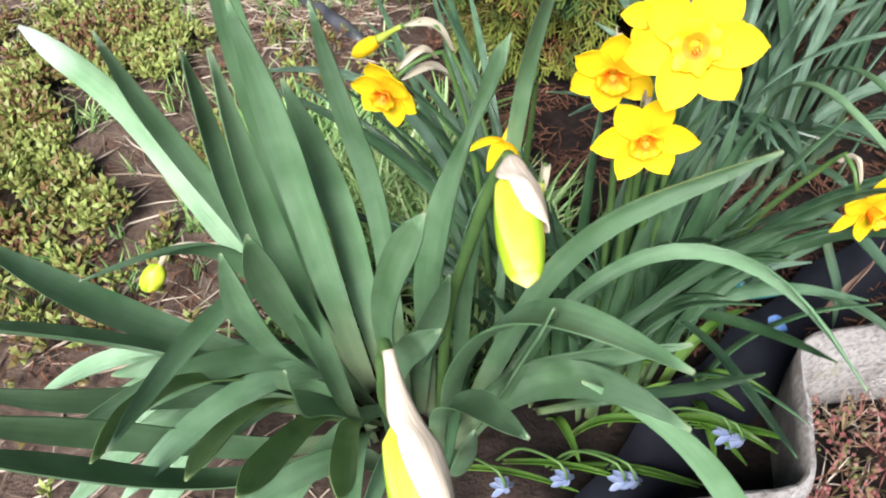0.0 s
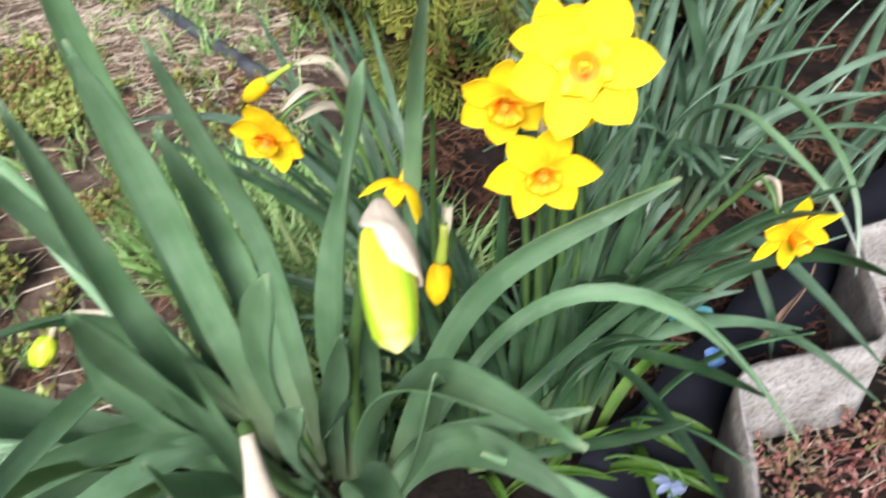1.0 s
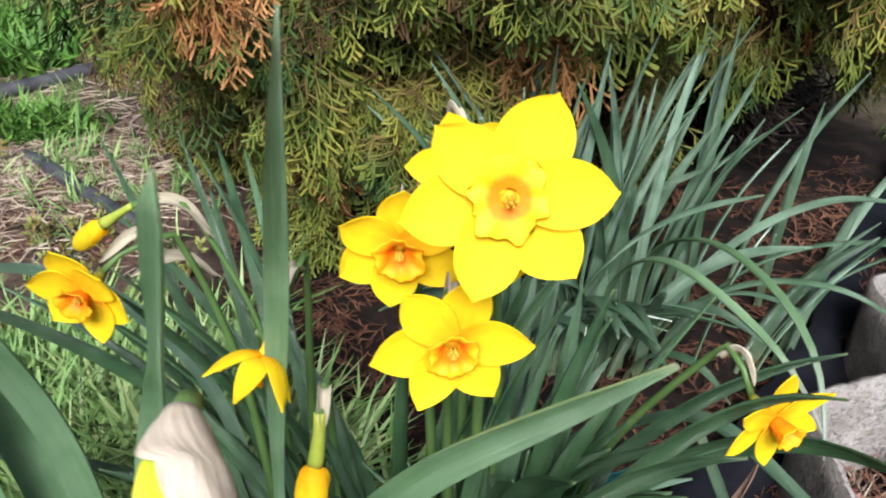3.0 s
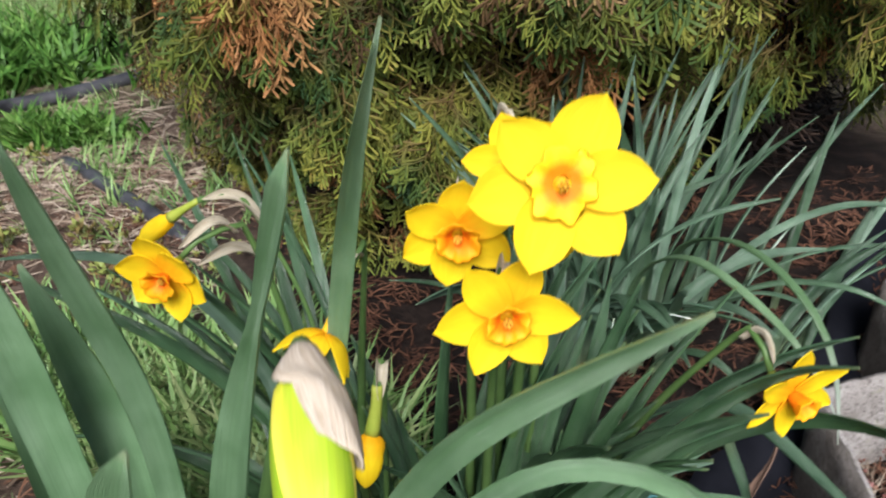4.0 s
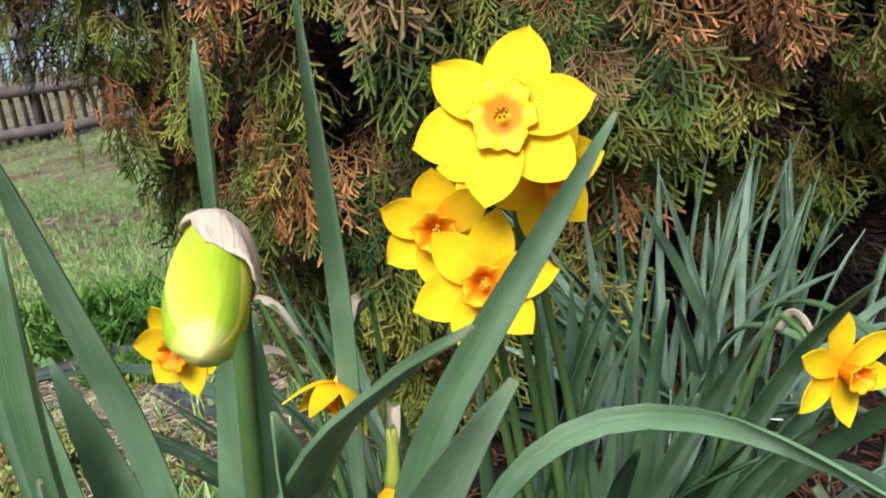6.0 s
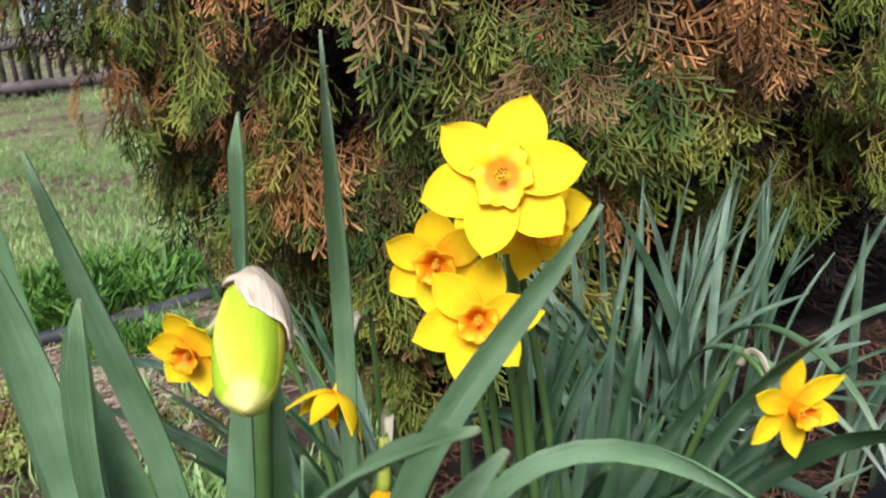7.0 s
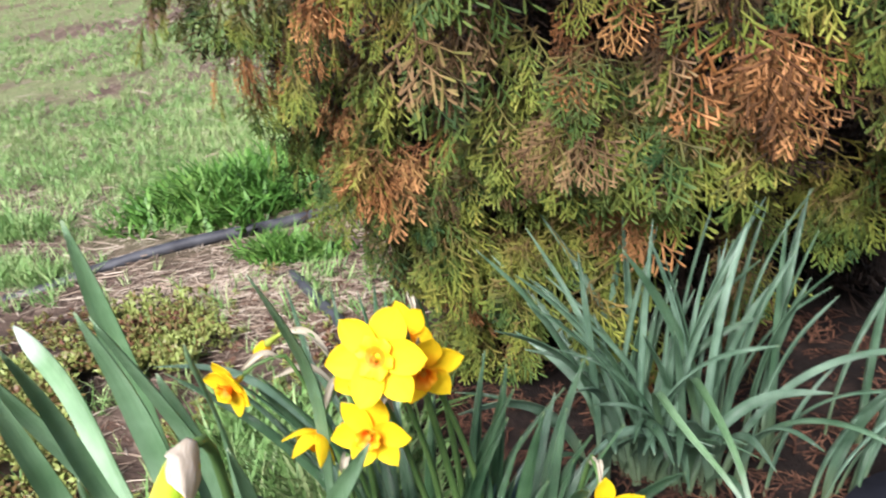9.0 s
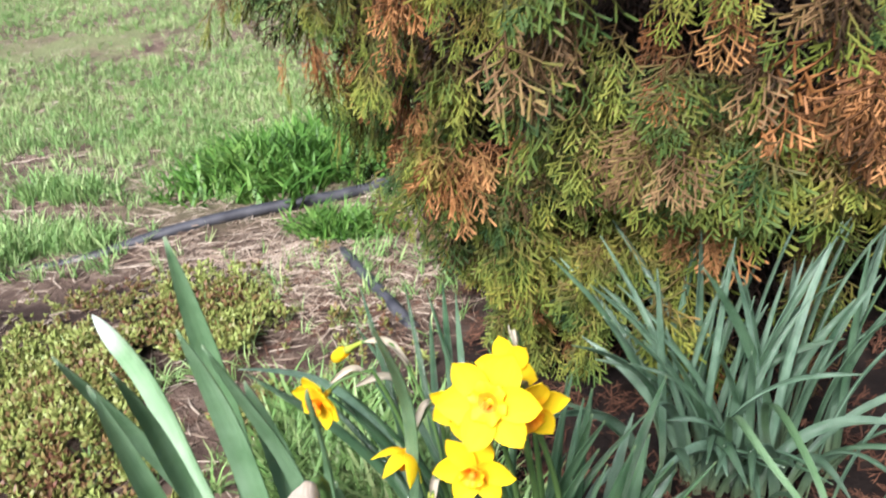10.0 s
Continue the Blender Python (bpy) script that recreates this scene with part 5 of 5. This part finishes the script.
STARS = [star(g) for _ in range(4)]
strewn("stonecrop", STARS, 3600, patch(-0.48, 0.70, 0.24, 0.24, 0.06), (0.010, 0.020), SEDUM, "mossy cushion of stonecrop, green and rusty brown", "stonecrop", 61, 0.5, 0.002, 0.028)
strewn("stonecrop", STARS, 1100, patch(-0.80, 0.62, 0.14, 0.20, 0.3), (0.007, 0.012), SEDUM, "mossy cushion of stonecrop, green and rusty brown", "stonecrop", 62, 0.5, 0.003)
strewn("stonecrop", STARS, 800, patch(-0.55, 0.95, 0.20, 0.08, 0.3), (0.007, 0.012), SEDUM, "mossy cushion of stonecrop, green and rusty brown", "stonecrop", 63, 0.5, 0.003)


def sliver(g):
    """A dry stalk lying flat, one long."""
    w = g.uniform(0.012, 0.03)
    c = g.uniform(-0.15, 0.15)
    v = np.array([(-0.5, -w, 0), (-0.5, w, 0), (-0.5, 0, w), (0, c - w, 0.02), (0, c + w, 0.02), (0, c, 0.02 + w), (0.5, -w * 0.5, 0), (0.5, w * 0.5, 0), (0.5, 0, w * 0.6)])
    return v, [(0, 1, 4, 3), (1, 2, 5, 4), (2, 0, 3, 5), (3, 4, 7, 6), (4, 5, 8, 7), (5, 3, 6, 8), (0, 2, 1), (6, 7, 8)]


SLIVERS = [sliver(g) for _ in range(6)]
FANS = [(v * np.array((1, 1, 0.35)), f) for v, f in [spray(g, 5, (0.4, 0.7)) for _ in range(4)]]
bare = lambda g: (g.uniform(-1.3, -0.08), 0.15 + 1.5 * g.random())
strewn("straw_litter", SLIVERS, 3800, bare, (0.015, 0.06), STRAW, "dry straw and stalks strewn on the soil", "litter", 71, 0.2, 0.002)
strewn("straw_litter", SLIVERS, 2600, patch(-0.35, 1.10, 0.28, 0.16, 0.9), (0.012, 0.05), STRAW, "dry straw and stalks strewn on the soil", "litter", 72, 0.25, 0.003)
strewn("straw_litter", SLIVERS, 4800, lambda g: (g.uniform(-3.0, 0.0), 1.1 + 3.5 * g.random() ** 1.5), (0.02, 0.08), STRAW, "dry straw and stalks strewn through the turf", "litter", 75, 0.25, 0.004)
strewn("needle_litter", FANS, 520, lambda g: (g.uniform(0.0, 0.75), 0.0 + g.uniform(0.40, 0.95)), (0.03, 0.06), NEEDLES, "fallen rust-brown thuja sprays on the soil", "litter", 73, 0.35, 0.006)
strewn("needle_litter", FANS, 330, lambda g: (g.uniform(-0.45, 0.12), g.uniform(0.35, 1.15)), (0.02, 0.05), NEEDLES, "fallen rust-brown thuja sprays on the soil", "litter", 74, 0.35, 0.006)


# ---- small things by the edging ----
def blue_flower(x, y, z, seed):
    g = random.Random(seed)
    p = thing("blue_flower", "small pale blue spring flower nodding on a thin stem", "flower", "pale blue spring flowers")
    base = (x - 0.05, y + 0.04, lift(x, y) - 0.005)
    part("stem", tube([base, (x - 0.03, y + 0.03, z * 0.7), (x - 0.006, y + 0.006, z + 0.012), (x, y, z)], [0.0013, 0.001], 14, 6), STEM, p)
    for i in range(6):
        a = radians(60 * i + g.uniform(-10, 10))
        data = petal(0.013, 0.005, 0.1, -0.15, 0.0, g)
        m = frame_of((math.cos(a) * 0.55 + 0.3, math.sin(a) * 0.55 - 0.4, 0.75))
        part("petal", placed((data[0] @ np.array(((1, 0, 0), (0, 0.9, -0.4), (0, 0.4, 0.9))).T, data[1], data[2]), np.stack([m[:, 0], -m[:, 2], m[:, 1]], 1), (x, y, z)), BLUE, p)
    for s in (1,):
        part("leaf", strap([base, (x - 0.03 + 0.03 * s, y + 0.02, z * 0.6), (x + 0.05 * s, y - 0.01 + 0.01 * s, z * 0.75)], 0.005, None, 20, 10), FRESH, p)


for i, (x, y, z) in enumerate(((0.190, 0.283, 0.038), (0.198, 0.281, 0.034), (0.113, 0.249, 0.038), (0.121, 0.251, 0.034), (0.076, 0.255, 0.030), (0.034, 0.252, 0.026), (-0.041, 0.446, 0.030))):
    blue_flower(x, y, z, 80 + i)


def sheet(name, material, parent, corners, label=""):
    """A thin bent plastic sheet over four corners, with thickness."""
    a, b, c, d = [np.array(q, float) for q in corners]
    top = []
    for i in range(7):
        for j in range(5):
            u, w = i / 6, j / 4
            q = a * (1 - u) * (1 - w) + b * u * (1 - w) + c * u * w + d * (1 - u) * w
            top.append(q + np.array((0, 0, 0.006 * math.sin(u * 3.1) * math.cos(w * 2))))
    top = np.array(top)
    verts = np.concatenate([top, top - (0, 0, 0.0012)])
    faces = []
    for i in range(6):
        for j in range(4):
            k = i * 5 + j
            q = (k, k + 5, k + 6, k + 1)
            faces += [q, tuple(35 + x for x in q[::-1])]
    rim = list(range(5)) + [i * 5 + 4 for i in range(1, 7)] + [30 + j for j in (3, 2, 1, 0)] + [i * 5 for i in range(5, 0, -1)]
    faces += [(p, 35 + p, 35 + q, q) for p, q in zip(rim, rim[1:] + rim[:1])]
    return part(name, (verts, faces, None), material, parent, label)


pot = thing("plastic_scrap", "torn teal plastic plant pot scrap half buried in the soil", "plastic scrap")
sheet("side", TEAL, pot, ((0.226, 0.462, 0.0), (0.272, 0.458, 0.0), (0.266, 0.436, 0.030), (0.230, 0.440, 0.026)))
sheet("rim", TEAL, pot, ((0.230, 0.440, 0.026), (0.266, 0.436, 0.030), (0.268, 0.424, 0.024), (0.236, 0.426, 0.018)), "lighter teal rim")
sheet("flap", TEAL, pot, ((0.236, 0.470, 0.006), (0.252, 0.472, 0.004), (0.256, 0.456, 0.038), (0.240, 0.452, 0.040)), "bent teal flap")
label_blue = thing("plastic_scrap", "bent bright blue plastic plant label lying on the soil", "plastic scrap")
sheet("blade", SKY_BLUE, label_blue, ((0.197, 0.452, 0.006), (0.224, 0.455, 0.010), (0.222, 0.432, 0.018), (0.199, 0.428, 0.012)))
label_blue = thing("plastic_scrap", "small bright blue plastic scrap beside the edging", "plastic scrap")
sheet("blade", SKY_BLUE, label_blue, ((0.250, 0.406, 0.010), (0.266, 0.408, 0.012), (0.266, 0.394, 0.014), (0.250, 0.392, 0.010)))


def young_leaves(count, centre, spread, seed):
    """Short glossy yellow-green leaves of the small blue flowers."""
    p = thing("bulb_foliage", "short glossy fresh green leaves of small spring bulbs beside the edging", "leaves")
    g = random.Random(seed)
    for _ in range(count):
        x, y = centre[0] + g.uniform(-1, 1) * spread[0], centre[1] + g.uniform(-1, 1) * spread[1]
        a, L = g.uniform(-1.6, 0.9), g.uniform(0.05, 0.09)
        o = np.array((math.cos(a), math.sin(a), 0))
        b = np.array((x, y, lift(x, y) - 0.005))
        part("leaf", strap([b, b + o * L * 0.3 + (0, 0, L * 0.5), b + o * L * 0.75 + (0, 0, L * 0.62), b + o * L * 1.1 + (0, 0, L * 0.5)], g.uniform(0.007, 0.011), None, 15, 12), FRESH, p)


young_leaves(5, (0.10, 0.33), (0.04, 0.03), 95)
young_leaves(6, (0.165, 0.335), (0.025, 0.02), 96)


def red_shoot(g):
    pieces = []
    for i in range(7):
        a, e = g.uniform(0, 6.283), g.uniform(-0.1, 1.1)
        d = np.array((math.cos(a) * math.cos(e), math.sin(a) * math.cos(e), math.sin(e)))
        pieces.append(ellipsoid(d * 0.4, d, 0.9, 0.05, 3, 3))
        pieces.append(ellipsoid(d * 0.85, d, 0.24, 0.11, 5, 3))
    return joined(pieces)


SHOOTS = [red_shoot(g) for _ in range(4)]


def beyond(i):
    """Ground on the far side of the edging sheet, a hand's breadth wide, down into its bays."""
    def pick(g):
        s, w = 0.18 * (i + g.random()), g.uniform(0.0, 0.17)
        if w < 0.043 + bay(s):
            return None, None
        return 0.245 + 0.732 * s + 0.68 * w, 0.330 + 0.681 * s - 0.733 * w
    return pick


for i in (-1, 0, 1, 2):
    strewn("dry_tufts", TUFTS, 60, beyond(i), (0.015, 0.035), STRAW, "dry brown stalks beside the edging sheet", "litter", 190 + i, 0.6)
    strewn("red_stonecrop", SHOOTS, 95, beyond(i), (0.011, 0.024), RED_SEDUM, "reddish stonecrop shoots spreading beside the edging sheet", "stonecrop", 90 + i, 0.4, 0.02)


dry = thing("dry_leaf", "curled brown dry leaf lying on the black edging strip", "leaf")
part("blade", strap([(0.290, 0.394, 0.034), (0.312, 0.413, 0.040), (0.336, 0.432, 0.046), (0.346, 0.446, 0.060)], 0.007, None, 90, 18, 0.5, 0.0008, 0.6), DRY_LEAF, dry)
